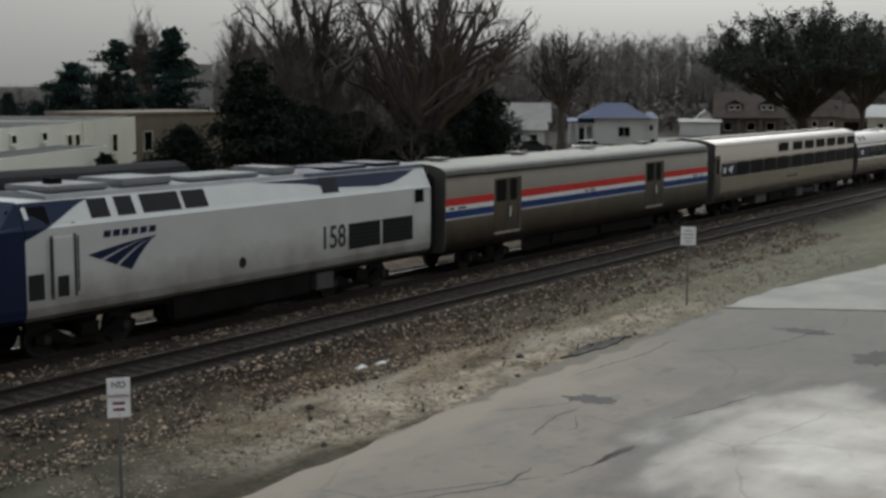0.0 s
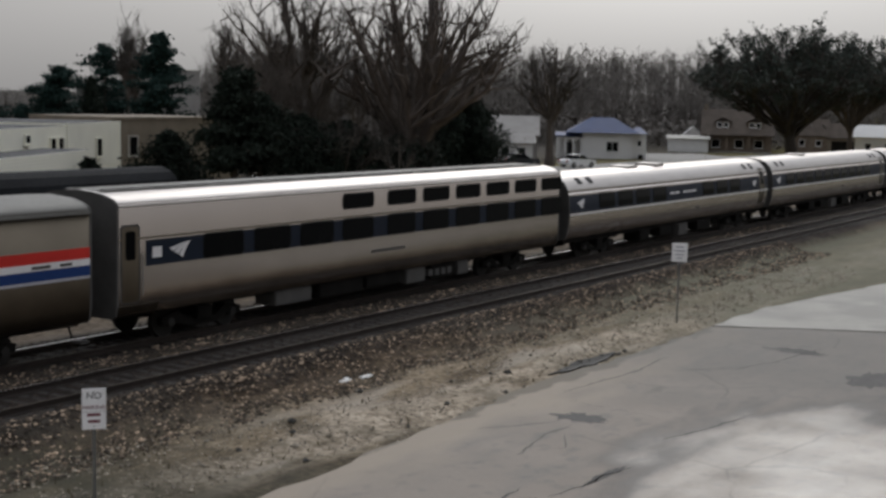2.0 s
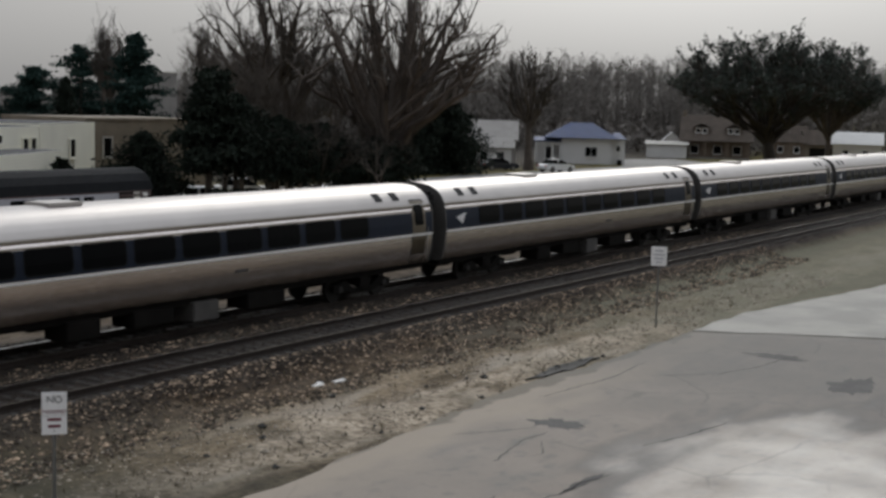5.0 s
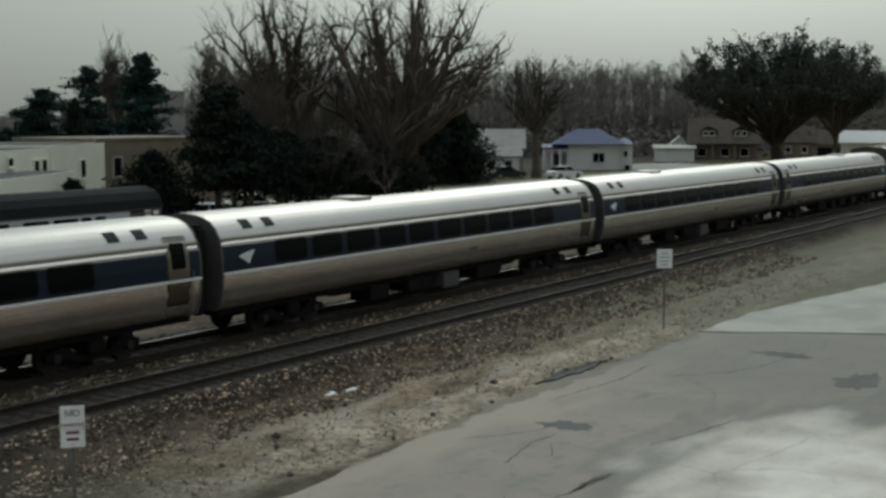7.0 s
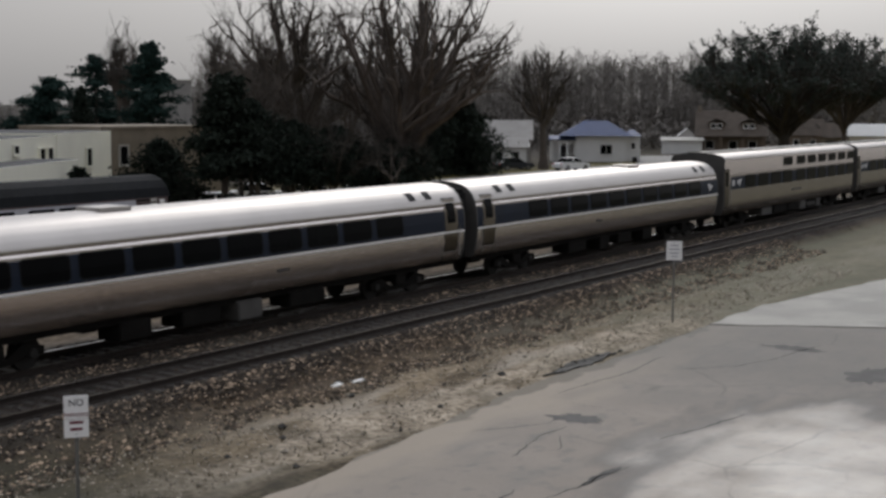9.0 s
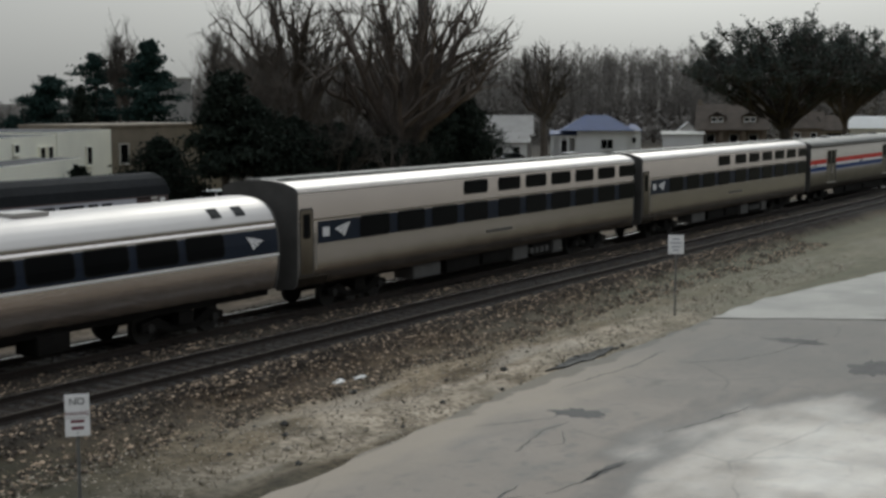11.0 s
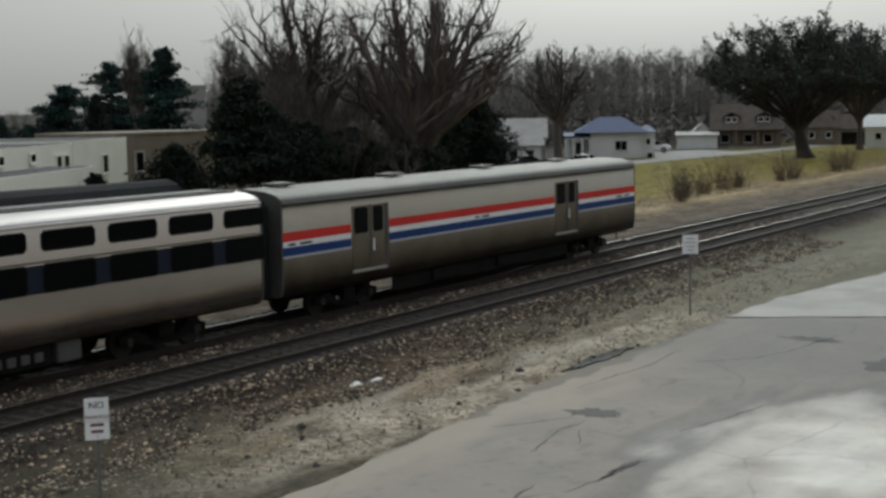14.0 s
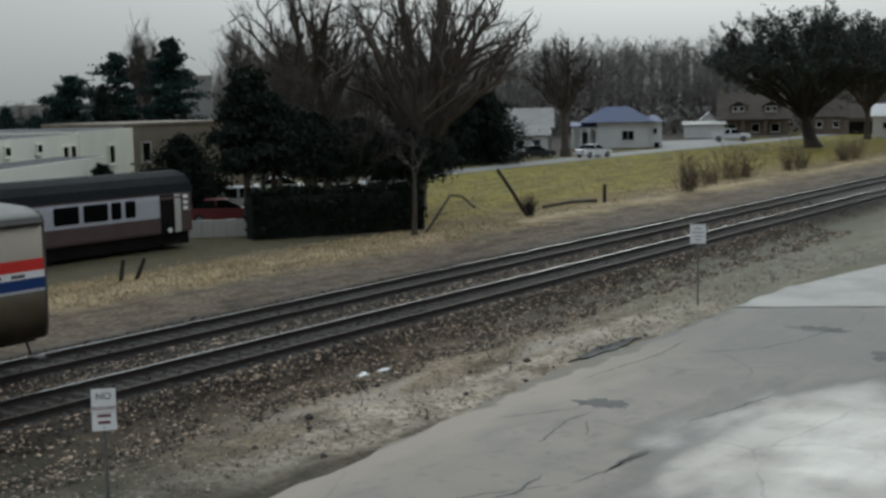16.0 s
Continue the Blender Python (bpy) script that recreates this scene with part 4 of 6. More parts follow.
def make_baggage(skin, label):
    """A windowless car with two pairs of loading doors and a three-colour stripe."""
    car = thing("baggage_car", pose(0, FAR, 0), label, "train car", "cars of the passenger train")
    car_shell(car, BAGGAGE, 3.86, skin, M_BAG_ROOF)
    for side in (-1, 1):
        for k, (x0, x1) in enumerate(((0.5, 3.92), (6.08, 17.82), (19.98, 25.5))):
            part("red_stripe", panel(BAGGAGE, x0, x1, 2.64, 2.93, 0.006, side, 0.01), M_RED, car)
            part("white_stripe", panel(BAGGAGE, x0, x1, 2.46, 2.64, 0.006, side, 0.01), M_WHITE, car)
            part("blue_stripe", panel(BAGGAGE, x0, x1, 2.19, 2.46, 0.006, side, 0.01), M_BLUE, car)
            part("pale_line", panel(BAGGAGE, x0, x1, 2.12, 2.19, 0.006, side, 0.01), M_COACH_BAND, car)
        part("gutter", panel(BAGGAGE, 0.5, 25.5, 3.80, 3.87, 0.035, side, 0.05), M_BAG_ROOF, car)
        for x0 in (4.0, 17.9):
            d = part("loading_door", panel(BAGGAGE, x0, x0 + 2.0, 1.36, 3.5, -0.02 + 0.03, side, 0.05), skin, car, "double loading door with two windows")
            for a, b in ((0.1, 0.86), (1.14, 1.7)):
                part("pane", panel(BAGGAGE, x0 + a, x0 + b, 2.58, 3.44, 0.016, side, 0.02, 0.07), M_GLASS, d)
            part("door_post", panel(BAGGAGE, x0 + 0.96, x0 + 1.04, 1.36, 3.5, 0.02, side, 0.03), M_UNDER_GREY, d)
            part("door_post", panel(BAGGAGE, x0 + 1.84, x0 + 2.02, 1.3, 3.5, 0.024, side, 0.03), M_UNDER_GREY, d)
            part("threshold", panel(BAGGAGE, x0 - 0.05, x0 + 1.85, 1.30, 1.38, 0.06, side, 0.07), M_ROOF, d, "bright worn door threshold")
            part("latch", box(x0 + 1.08, x0 + 1.14, side * 1.60 - 0.02, side * 1.60 + 0.02, 1.95, 2.35), M_TRIM, d)
        for x, w in ((0.75, 0.35), (1.3, 0.6), (11.6, 0.3), (12.1, 0.5), (23.6, 0.6), (24.5, 0.4)):
            part("lettering_bar", panel(BAGGAGE, x, x + w, 2.5, 2.58, 0.012, side, 0.008), M_UNDER_GREY, car)
        part("lower_skirt", panel(BAGGAGE, 6.6, 19.4, 0.38, 0.98, -0.06, side, 0.05), M_UNDER, car)
    for x in (2.2, 8.3, 14.6, 20.7):
        b = box(x - 0.5, x + 0.5, -0.35, 0.35, 4.28, 4.36, 0.04)
        for sx in (-0.35, 0.35):
            cyl((x + sx, 0, 4.2), (x + sx, 0, 4.3), 0.06, None, 8, b)
        part("roof_vent", b, M_BAG_ROOF, car)
    underframe(car, [(9.0, 11.0, 0.45, False), (13.5, 15.5, 0.45, False)])
    for x in (0.47, 25.53):
        part("end_ring", hull([(y + 0.005, z) for y, z in BAGGAGE[:-1]] + [(0, 4.245)], x - 0.04, x + 0.04), M_UNDER_GREY, car)
        s = -1 if x < 1 else 1
        part("end_door", box(x + s * 0.04, x + s * 0.09, -0.4, 0.4, 1.3, 3.3), M_UNDER_GREY, car)
    diaphragm(car, 0.1, 1.2, 0.9, 3.9)
    part("coupler", box(25.5, 26.1, -0.15, 0.15, 0.72, 0.95), M_UNDER, car)
    part("air_hose", cyl((25.6, -0.5, 0.9), (25.75, -0.55, 0.35), 0.03, None, 6), M_RUBBER, car)
    part("end_step", box(25.3, 25.6, -1.4, -1.0, 0.35, 0.42), M_UNDER_GREY, car)
    for x in (4.2, 21.8):
        bogie(car, x)
    return car


LOCO = [(1.36, 1.1), (1.50, 1.22), (1.54, 1.45), (1.54, 3.46), (1.47, 3.58), (1.20, 4.15), (1.10, 4.26), (0.0, 4.34)]


def make_locomotive():
    """A smooth-sided diesel, nose to -x; its rear coupler is at x = 0."""
    car = thing("locomotive", pose(0, FAR, 0), "silver diesel locomotive with navy nose and swoosh emblem", "locomotive", "cars of the passenger train")
    part("body", hull(LOCO[:-2] + [(0.0, 4.16)], -18.6, -0.5), M_LOCO, car, "silver painted monocoque body with road grime")
    part("roof", hull([(1.20, 4.15), (1.10, 4.26), (0.0, 4.34)], -17.6, -0.55), M_LOCO_ROOF, car)
    nose = bmesh.new()                                   # slanted cab front
    ring = lambda x, k, top: [nose.verts.new((x, y * k, min(z, top))) for y, z in LOCO[:-1] + [(0, 4.3)]] + [nose.verts.new((x, -y * k, min(z, top))) for y, z in reversed(LOCO[:-1])]
    rings = [ring(-18.6, 1.0, 4.16), ring(-19.3, 0.97, 3.5), ring(-20.4, 0.9, 2.9), ring(-20.9, 0.82, 2.4)]
    for a, b in zip(rings, rings[1:]):
        for i in range(len(a) - 1):
            nose.faces.new((a[i], a[i + 1], b[i + 1], b[i]))
        nose.faces.new((a[-1], a[0], b[0], b[-1]))
    nose.faces.new(rings[-1])
    part("nose", nose, M_NAVY, car, "navy sloping cab nose")
    part("windscreen", panel([(1.2, 3.3), (1.2, 4.0)], -18.9, -18.65, 3.4, 3.95, 0.0, -1), M_GLASS, car)
    part("plough", prism([(-20.9, 1.0), (-20.7, 0.25), (-20.4, 0.25), (-20.2, 1.1)], -1.4, 1.4, "y"), M_UNDER, car)
    for side in (-1, 1):
        part("cab_side", poly_panel(LOCO, [(-18.6, 3.46), (-18.6, 4.12), (-16.3, 4.12), (-16.75, 3.96), (-17.6, 3.58), (-17.9, 3.46)], 0.008, side), M_NAVY, car, "navy paint over the cab")
        part("cab_side", poly_panel(LOCO, [(-18.6, 3.20), (-18.6, 3.46), (-17.9, 3.46)], 0.008, side), M_NAVY, car)
        part("rear_swoosh", poly_panel(LOCO, [(-9.6, 4.12), (-7.5, 3.98), (-5.8, 3.76), (-3.6, 3.68), (-2.6, 3.75), (-1.7, 3.95), (-1.1, 4.12)], 0.008, side), M_NAVY, car, "navy swoosh at the rear roofline")
        part("cab_window", panel(LOCO, -18.35, -17.75, 3.56, 4.02, 0.014, side, 0.02, 0.06), M_GLASS, car)
        part("windscreen_post", panel(LOCO, -18.5, -18.38, 3.56, 4.02, 0.016, side, 0.02), M_TRIM, car)
        for x0, x1 in ((-16.35, -15.69), (-15.41, -14.77), (-14.48, -13.02), (-12.86, -11.93)):
            part("side_window", panel(LOCO, x0, x1, 3.60, 4.10, 0.014, side, 0.02), M_GRILLE, car)
        part("notch", panel(LOCO, -6.6, -5.75, 3.62, 4.12, 0.016, side, 0.02), M_GRILLE, car)
        for x0, x1 in ((-5.37, -3.60), (-3.46, -1.65)):
            g = part("grille", panel(LOCO, x0, x1, 1.66, 2.52, 0.014, side, 0.02), M_GRILLE, car, "black louvred grille")
            for k in range(6):
                part("louvre", panel(LOCO, x0 + 0.04, x1 - 0.04, 1.72 + k * 0.135, 1.75 + k * 0.135, 0.03, side, 0.02, 0, 1), M_UNDER, g)
        d = part("cab_door", panel(LOCO, -17.72, -17.06, 1.62, 3.58, 0.010, side, 0.02), M_LOCO, car)
        for x in (-17.78, -17.02):
            part("door_groove", panel(LOCO, x - 0.05, x + 0.05, 1.62, 3.56, 0.014, side, 0.02), M_UNDER_GREY, d)
        for x in (-17.86, -16.96):
            part("grab_rail", cyl((x, side * 1.60, 1.75), (x, side * 1.60, 3.2), 0.02, None, 6), M_UNDER, d)
        part("step_well", panel(LOCO, -17.62, -17.25, 1.66, 2.2, 0.016, side, 0.02), M_GRILLE, d)
        part("intake_box", panel(LOCO, -18.55, -18.05, 1.66, 2.32, 0.014, side, 0.02), M_GRILLE, car)
        part("filler_port", panel(LOCO, -10.75, -10.45, 1.62, 1.96, 0.014, side, 0.02, 0.1), M_GRILLE, car)
        part("rear_door", panel(LOCO, -1.6, -0.88, 1.6, 3.42, 0.010, side, 0.02), M_LOCO, car)
        part("rear_window", panel(LOCO, -1.52, -0.96, 2.95, 3.42, 0.016, side, 0.02), M_GLASS, car)
        for s in swoosh(LOCO, -16.6, 2.06, 2.5, 0.9, off=0.012, side=side):
            part("emblem", s, M_NAVY, car, "navy swoosh emblem")
        for k in range(6):
            x = -16.05 + k * 0.33
            part("name_bar", poly_panel(LOCO, [(x, 3.06), (x + 0.24, 3.06), (x + 0.27, 3.24), (x + 0.03, 3.24)], 0.012, side), M_NAVY, car)
        if side < 0:
            letters("158", 1.05, pose(-6.2, side * 1.556, 2.12, 90, 0, 0) @ Matrix.Diagonal((0.85, 1, 1, 1)), M_INK, car, "road_number", 0.012)
        part("rear_post", panel(LOCO, -0.72, -0.5, 1.3, 4.1, 0.008, side, 0.02), M_LOCO, car)
        part("skirt_tank", box(-13.5, -7.2, side * 1.0 - 0.42, side * 1.0 + 0.42, 0.35, 1.15, 0.1), M_UNDER, car, "grimy fuel tank")
    for x0, x1, y, h in ((-17.3, -15.2, 0.0, 0.16), (-14.8, -12.8, 0.0, 0.22), (-12.2, -9.0, 0.0, 0.12), (-8.4, -7.3, 0.0, 0.22), (-5.6, -3.4, 0.0, 0.08), (-2.9, -1.4, 0.0, 0.1)):
        part("roof_hatch", box(x0, x1, -0.9, 0.9, 4.3, 4.3 + h, 0.05), M_NAVY if x0 > -7 else M_LOCO_ROOF, car)
    part("rear_roof", hull([(1.215, 4.15), (1.115, 4.272), (0.0, 4.352)], -7.2, -0.54), M_NAVY, car, "navy paint over the rear roof")
    part("horn", box(-16.6, -16.2, -0.2, 0.2, 4.4, 4.62, 0.04), M_UNDER, car)
    part("equipment_box", box(-6.9, -6.0, -1.4, -0.6, 0.45, 1.0, 0.03), M_UNDER_GREY, car)
    part("sill", box(-18.5, -0.6, -1.3, 1.3, 0.95, 1.25), M_UNDER, car)
    part("gangway_bellows", box(-0.5, -0.02, -1.2, 1.2, 0.9, 3.7, 0.1), M_RUBBER, car)
    for x in (-16.3, -4.2):
        bogie(car, x, 2.75, 0.5)
    return car


def end_for_end(m):
    return m @ pose(26, 0, 0, 0, 0, 180)


TRAIN = []          # (thing, its place behind the first coupler, turned end for end)
loco = make_locomotive()
bag = make_baggage(M_STEEL_DARK, "dark brown baggage car with red, white and blue stripes")
rear_bag = make_baggage(M_STEEL_FLAT, "stainless baggage car with red, white and blue stripes")
slp = make_sleeper()
cafe = make_coach(True)
coach = make_coach()
TRAIN.append((loco, 0, False))
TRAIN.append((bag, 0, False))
TRAIN.append((slp, 26, False))
TRAIN.append((cafe, 52, False))
TRAIN.append((coach, 78, False))
for k in (104, 130, 156):
    TRAIN.append((copy_thing(coach, pose(k, FAR, 0)), k, False))
TRAIN.append((copy_thing(coach, pose(182, FAR, 0)), 182, True))
TRAIN.append((copy_thing(slp, pose(208, FAR, 0)), 208, False))
TRAIN.append((copy_thing(slp, pose(234, FAR, 0)), 234, False))
TRAIN.append((rear_bag, 260, False))

# ---- plants ----


class Limbs:
    """Collects tapered tubes into one mesh."""

    def __init__(self, sides=5):
        self.v, self.f, self.n = [], [], sides

    def tube(self, pts, radii):
        n, start = self.n, len(self.v)
        for i, (p, r) in enumerate(zip(pts, radii)):
            d = (pts[min(i + 1, len(pts) - 1)] - pts[max(i - 1, 0)])
            d = d.normalized() if d.length else Vector((0, 0, 1))
            u = d.orthogonal().normalized()
            w = d.cross(u)
            for k in range(n):
                a = 2 * math.pi * k / n
                self.v.append(tuple(p + (u * math.cos(a) + w * math.sin(a)) * r))
        for i in range(len(pts) - 1):
            for k in range(n):
                a, b = start + i * n + k, start + i * n + (k + 1) % n
                self.f.append((a, b, b + n, a + n))

    def put(self, name, material, parent, label=""):
        return raw(name, self.v, self.f, material, parent, label, smooth=True)


def limb_path(rg, p, d, length, steps, wander, lift):
    pts, p, d = [Vector(p)], Vector(p), Vector(d).normalized()
    for _ in range(steps):
        d = (d + Vector((rg.uniform(-1, 1), rg.uniform(-1, 1), rg.uniform(-1, 1))) * wander + Vector((0, 0, lift))).normalized()
        p = p + d * length / steps
        pts.append(p.copy())
    return pts


def bend(a, c, b, n, rg, wob):
    """Points on a curve from a by way of c to b, a little crooked."""
    out = []
    for i in range(n + 1):
        t = i / n
        p = a * (1 - t) ** 2 + c * 2 * t * (1 - t) + b * t * t
        if 0 < i:
            p = p + Vector((rg.gauss(0, wob), rg.gauss(0, wob), rg.gauss(0, wob)))
        out.append(p)
    return out


def bare_tree(name, x, y, h, half, mid, seed, label, trunk=0.3, fork=0.3, limbs=9, subs=7, twigs=6, fine=3, low=-0.45, lean=(0, 0), tone=None, leaves=0, group="bare trees", thin=1.0, slim=1.0, rise=0.10, bark=None):
    """A leafless tree whose limbs rise from a fork and reach out to a domed crown.
    half: the crown's half width; mid: the height of its widest part; low: how far limbs hang below that."""
    rg = random.Random(seed)
    z0 = float(height(np.array(x), np.array(y)))
    tree = thing(name, pose(x, y, z0), label, "tree", group)
    wood, fineset = Limbs(6), Limbs(3)
    top = h * fork
    stem = limb_path(rg, (0, 0, -0.2), (lean[0] * 0.15, lean[1] * 0.15, 1), top, 4, 0.05, 0.1)
    wood.tube(stem, [trunk * 1.4] + [trunk * (1 - 0.1 * i) for i in range(1, 5)])
    cen = Vector((lean[0], lean[1], mid))

    def dome(az, el, k=1.0):
        up = (h - mid) if el > 0 else (mid - top) * 0.8
        k = k * (0.86 + 0.22 * noise.noise((math.cos(az) * 1.7 + seed, math.sin(az) * 1.7, el * 2)))
        return cen + Vector((math.cos(az) * math.cos(el) * half, math.sin(az) * math.cos(el) * half, math.sin(el) * up)) * k

    tips = []
    for i in range(limbs):
        az = 2.4 * i + rg.uniform(-0.3, 0.3)
        el = math.asin(math.sin(low) + (0.995 - math.sin(low)) * (i + 0.5) / limbs)
        end = dome(az, el)
        start = stem[-1] if rg.random() < 0.6 else stem[-2].lerp(stem[-1], rg.random())
        ctrl = start.lerp(end, 0.45) + Vector((0, 0, (h - top) * rise))
        main = bend(start, ctrl, end, 7, rg, 0.009 * h)
        rr = trunk * rg.uniform(0.3, 0.5) * slim
        wood.tube(main, [rr * (1 - 0.13 * k) for k in range(8)])
        for j in range(subs):
            t = 0.15 + 0.8 * (j + rg.random()) / subs
            k = min(6, int(t * 7))
            base = main[k].lerp(main[k + 1], t * 7 - k)
            goal = dome(az + rg.gauss(0, 0.5), min(1.5, el + rg.gauss(0, 0.35)), rg.uniform(0.75, 1.02))
            goal = base.lerp(goal, rg.uniform(0.55, 1.0))
            sub = bend(base, base.lerp(goal, 0.5) + Vector((0, 0, 0.03 * h)), goal, 5, rg, 0.007 * h)
            sr = rr * (1 - 0.7 * t) * 0.6 + 0.014 * thin
            wood.tube(sub, [sr * (1 - 0.17 * q) for q in range(6)])
            along = (sub[-1] - sub[0]).normalized()
            for m in range(twigs):
                t2 = 0.15 + 0.85 * rg.random()
                k2 = min(4, int(t2 * 5))
                b2 = sub[k2].lerp(sub[k2 + 1], t2 * 5 - k2)
                s2 = Vector((rg.uniform(-1, 1), rg.uniform(-1, 1), rg.uniform(-0.4, 0.9)))
                tw = limb_path(rg, b2, along + s2 * 0.8, h * rg.uniform(0.05, 0.12), 3, 0.2, 0.08)
                fr = max(0.012, sr * 0.4) * thin
                fineset.tube(tw, [fr, fr * 0.8, fr * 0.55, fr * 0.25])
                for q in range(fine):
                    b3 = tw[rg.randrange(1, 4)]
                    s3 = Vector((rg.uniform(-1, 1), rg.uniform(-1, 1), rg.uniform(-0.3, 1)))
                    e3 = b3 + (along + s3 * 1.1).normalized() * h * rg.uniform(0.025, 0.065)
                    fineset.tube([b3, e3], [fr * 0.6, fr * 0.25])
                    tips.append(e3)
    wood.put("trunk", bark or M_BARK, tree, "grey bark")
    fineset.put("crown", tone or M_TWIG, tree, "dense bare twigs")
    if leaves:
        v, f = [], []
        for p in tips:
            for _ in range(leaves):
                leaf_quad(rg, v, f, p + Vector((rg.gauss(0, 0.25), rg.gauss(0, 0.25), rg.gauss(0, 0.25))), 0.2)
        raw("foliage", v, f, M_BUD, tree, "dark budding leaves")
    return tree


def leaf_quad(rg, v, f, p, s, droop=0.0):
    a = Vector((rg.uniform(-1, 1), rg.uniform(-1, 1), rg.uniform(-1, 1) - droop)).normalized()
    b = a.orthogonal().normalized()
    b = (b * math.cos(1.3 * rg.random()) + a.cross(b) * math.sin(3 * rg.random())).normalized()
    k, s = len(v), s * rg.uniform(0.6, 1.4)
    v += [tuple(p - a * s), tuple(p + b * s * 0.45), tuple(p + a * s), tuple(p - b * s * 0.45)]
    f.append((k, k + 1, k + 2, k + 3))


def conifer(name, x, y, h, w, seed, label, material=None, base=0.06, density=1.0, shape=1.0, group="evergreens", leaf=0.13):
    """A dense evergreen: whorls of drooping boughs with needle sprays, ragged outline."""
    rg = random.Random(seed)
    z0 = float(height(np.array(x), np.array(y)))
    tree = thing(name, pose(x, y, z0), label, "tree", group)
    wood = Limbs(5)
    wood.tube([Vector((0, 0, -0.2)), Vector((0, 0, h * 0.5)), Vector((0, 0, h * 0.97))], [0.03 * h, 0.018 * h, 0.01])
    v, f = [], []
    n = int(110 * density)
    for i in range(n):
        t = (i + rg.random()) / n
        z = h * (base + (0.98 - base) * t)
        reach = w * 0.5 * (1 - t ** shape) * rg.uniform(0.55, 1.2) + 0.15
        az = rg.uniform(0, 2 * math.pi)
        d = Vector((math.cos(az), math.sin(az), rg.uniform(-0.25, 0.2)))
        tip = Vector((0, 0, z)) + d * reach
        wood.tube([Vector((0, 0, z)), tip], [0.03, 0.008])
        m = int(30 + 90 * reach / max(w * 0.5, 0.1) * density)
        for _ in range(m):
            u = rg.uniform(0.15, 1.05)
            p = Vector((0, 0, z)).lerp(tip, u) + Vector((rg.gauss(0, 0.2), rg.gauss(0, 0.2), rg.gauss(-0.06, 0.16))) * (0.5 + reach * 0.35)
            leaf_quad(rg, v, f, p, leaf, 0.4)
    wood.put("trunk", M_BARK, tree)
    raw("crown", v, f, material or M_CONIFER, tree, "dark needles")
    return tree


def pine(name, x, y, h, w, seed, label, clear=0.35, n=34, full=2.0, material=None, group="pines"):
    """An open-grown pine: bare lower stem, broad flat clumps of needles on level boughs. full: how slowly it narrows upward."""
    rg = random.Random(seed)
    z0 = float(height(np.array(x), np.array(y)))
    tree = thing(name, pose(x, y, z0), label, "tree", group)
    wood = Limbs(5)
    stem = limb_path(rg, (0, 0, -0.2), (0, 0, 1), h * 0.98, 6, 0.04, 0.2)
    wood.tube(stem, [0.26, 0.24, 0.2, 0.17, 0.12, 0.07, 0.03])
    v, f = [], []
    for i in range(n):
        t = clear + (1 - clear) * (i + rg.random()) / n
        k = min(5, int(t * 6))
        p0 = stem[k].lerp(stem[k + 1], t * 6 - k)
        u = (t - clear) / (1 - clear)
        reach = w * 0.5 * rg.uniform(0.45, 1.1) * (1.04 - u ** full) * (0.6 + 0.4 * min(1, u * 4))
        az = rg.uniform(0, 2 * math.pi)
        tip = p0 + Vector((math.cos(az), math.sin(az), rg.uniform(-0.12, 0.22))) * reach
        wood.tube([p0, tip], [0.06, 0.015])
        for c in range(4):
            cen = p0.lerp(tip, 0.28 + 0.24 * c) + Vector((rg.gauss(0, 0.2), rg.gauss(0, 0.2), 0.1))
            sp = 0.22 + 0.13 * reach
            for _ in range(70):
                leaf_quad(rg, v, f, cen + Vector((rg.gauss(0, sp), rg.gauss(0, sp), rg.gauss(0, 0.17))), 0.17)
    wood.put("trunk", M_BARK, tree)
    raw("crown", v, f, material or M_PINE, tree, "clumps of dark green needles")
    return tree


def shrub(x, y, h, w, seed, label="tan leafless shrub beside the tracks", material=None, n=48, name="shrub", group="shrubs along the line"):
    rg = random.Random(seed)
    z0 = float(height(np.array(x), np.array(y)))
    bush = thing(name, pose(x, y, z0), label, "shrub", group)
    stems, fineset = Limbs(4), Limbs(3)
    for i in range(n):
        az, tilt = rg.uniform(0, 2 * math.pi), rg.uniform(0, 0.75)
        p = Vector((rg.gauss(0, w * 0.16), rg.gauss(0, w * 0.16), -0.05))
        path = limb_path(rg, p, (math.cos(az) * math.sin(tilt), math.sin(az) * math.sin(tilt), math.cos(tilt)), h * rg.uniform(0.35, 1.0), 3, 0.15, 0.05)
        stems.tube(path, [0.022, 0.016, 0.011, 0.005])
        for _ in range(7):
            b = path[rg.randrange(1, 4)]
            e = b + Vector((rg.gauss(0, 0.28), rg.gauss(0, 0.28), rg.uniform(0, 0.42)))
            fineset.tube([b, e], [0.012, 0.005])
    stems.put("stem_clump", material or M_SHRUB, bush)
    fineset.put("crown", material or M_SHRUB, bush)
    return bush


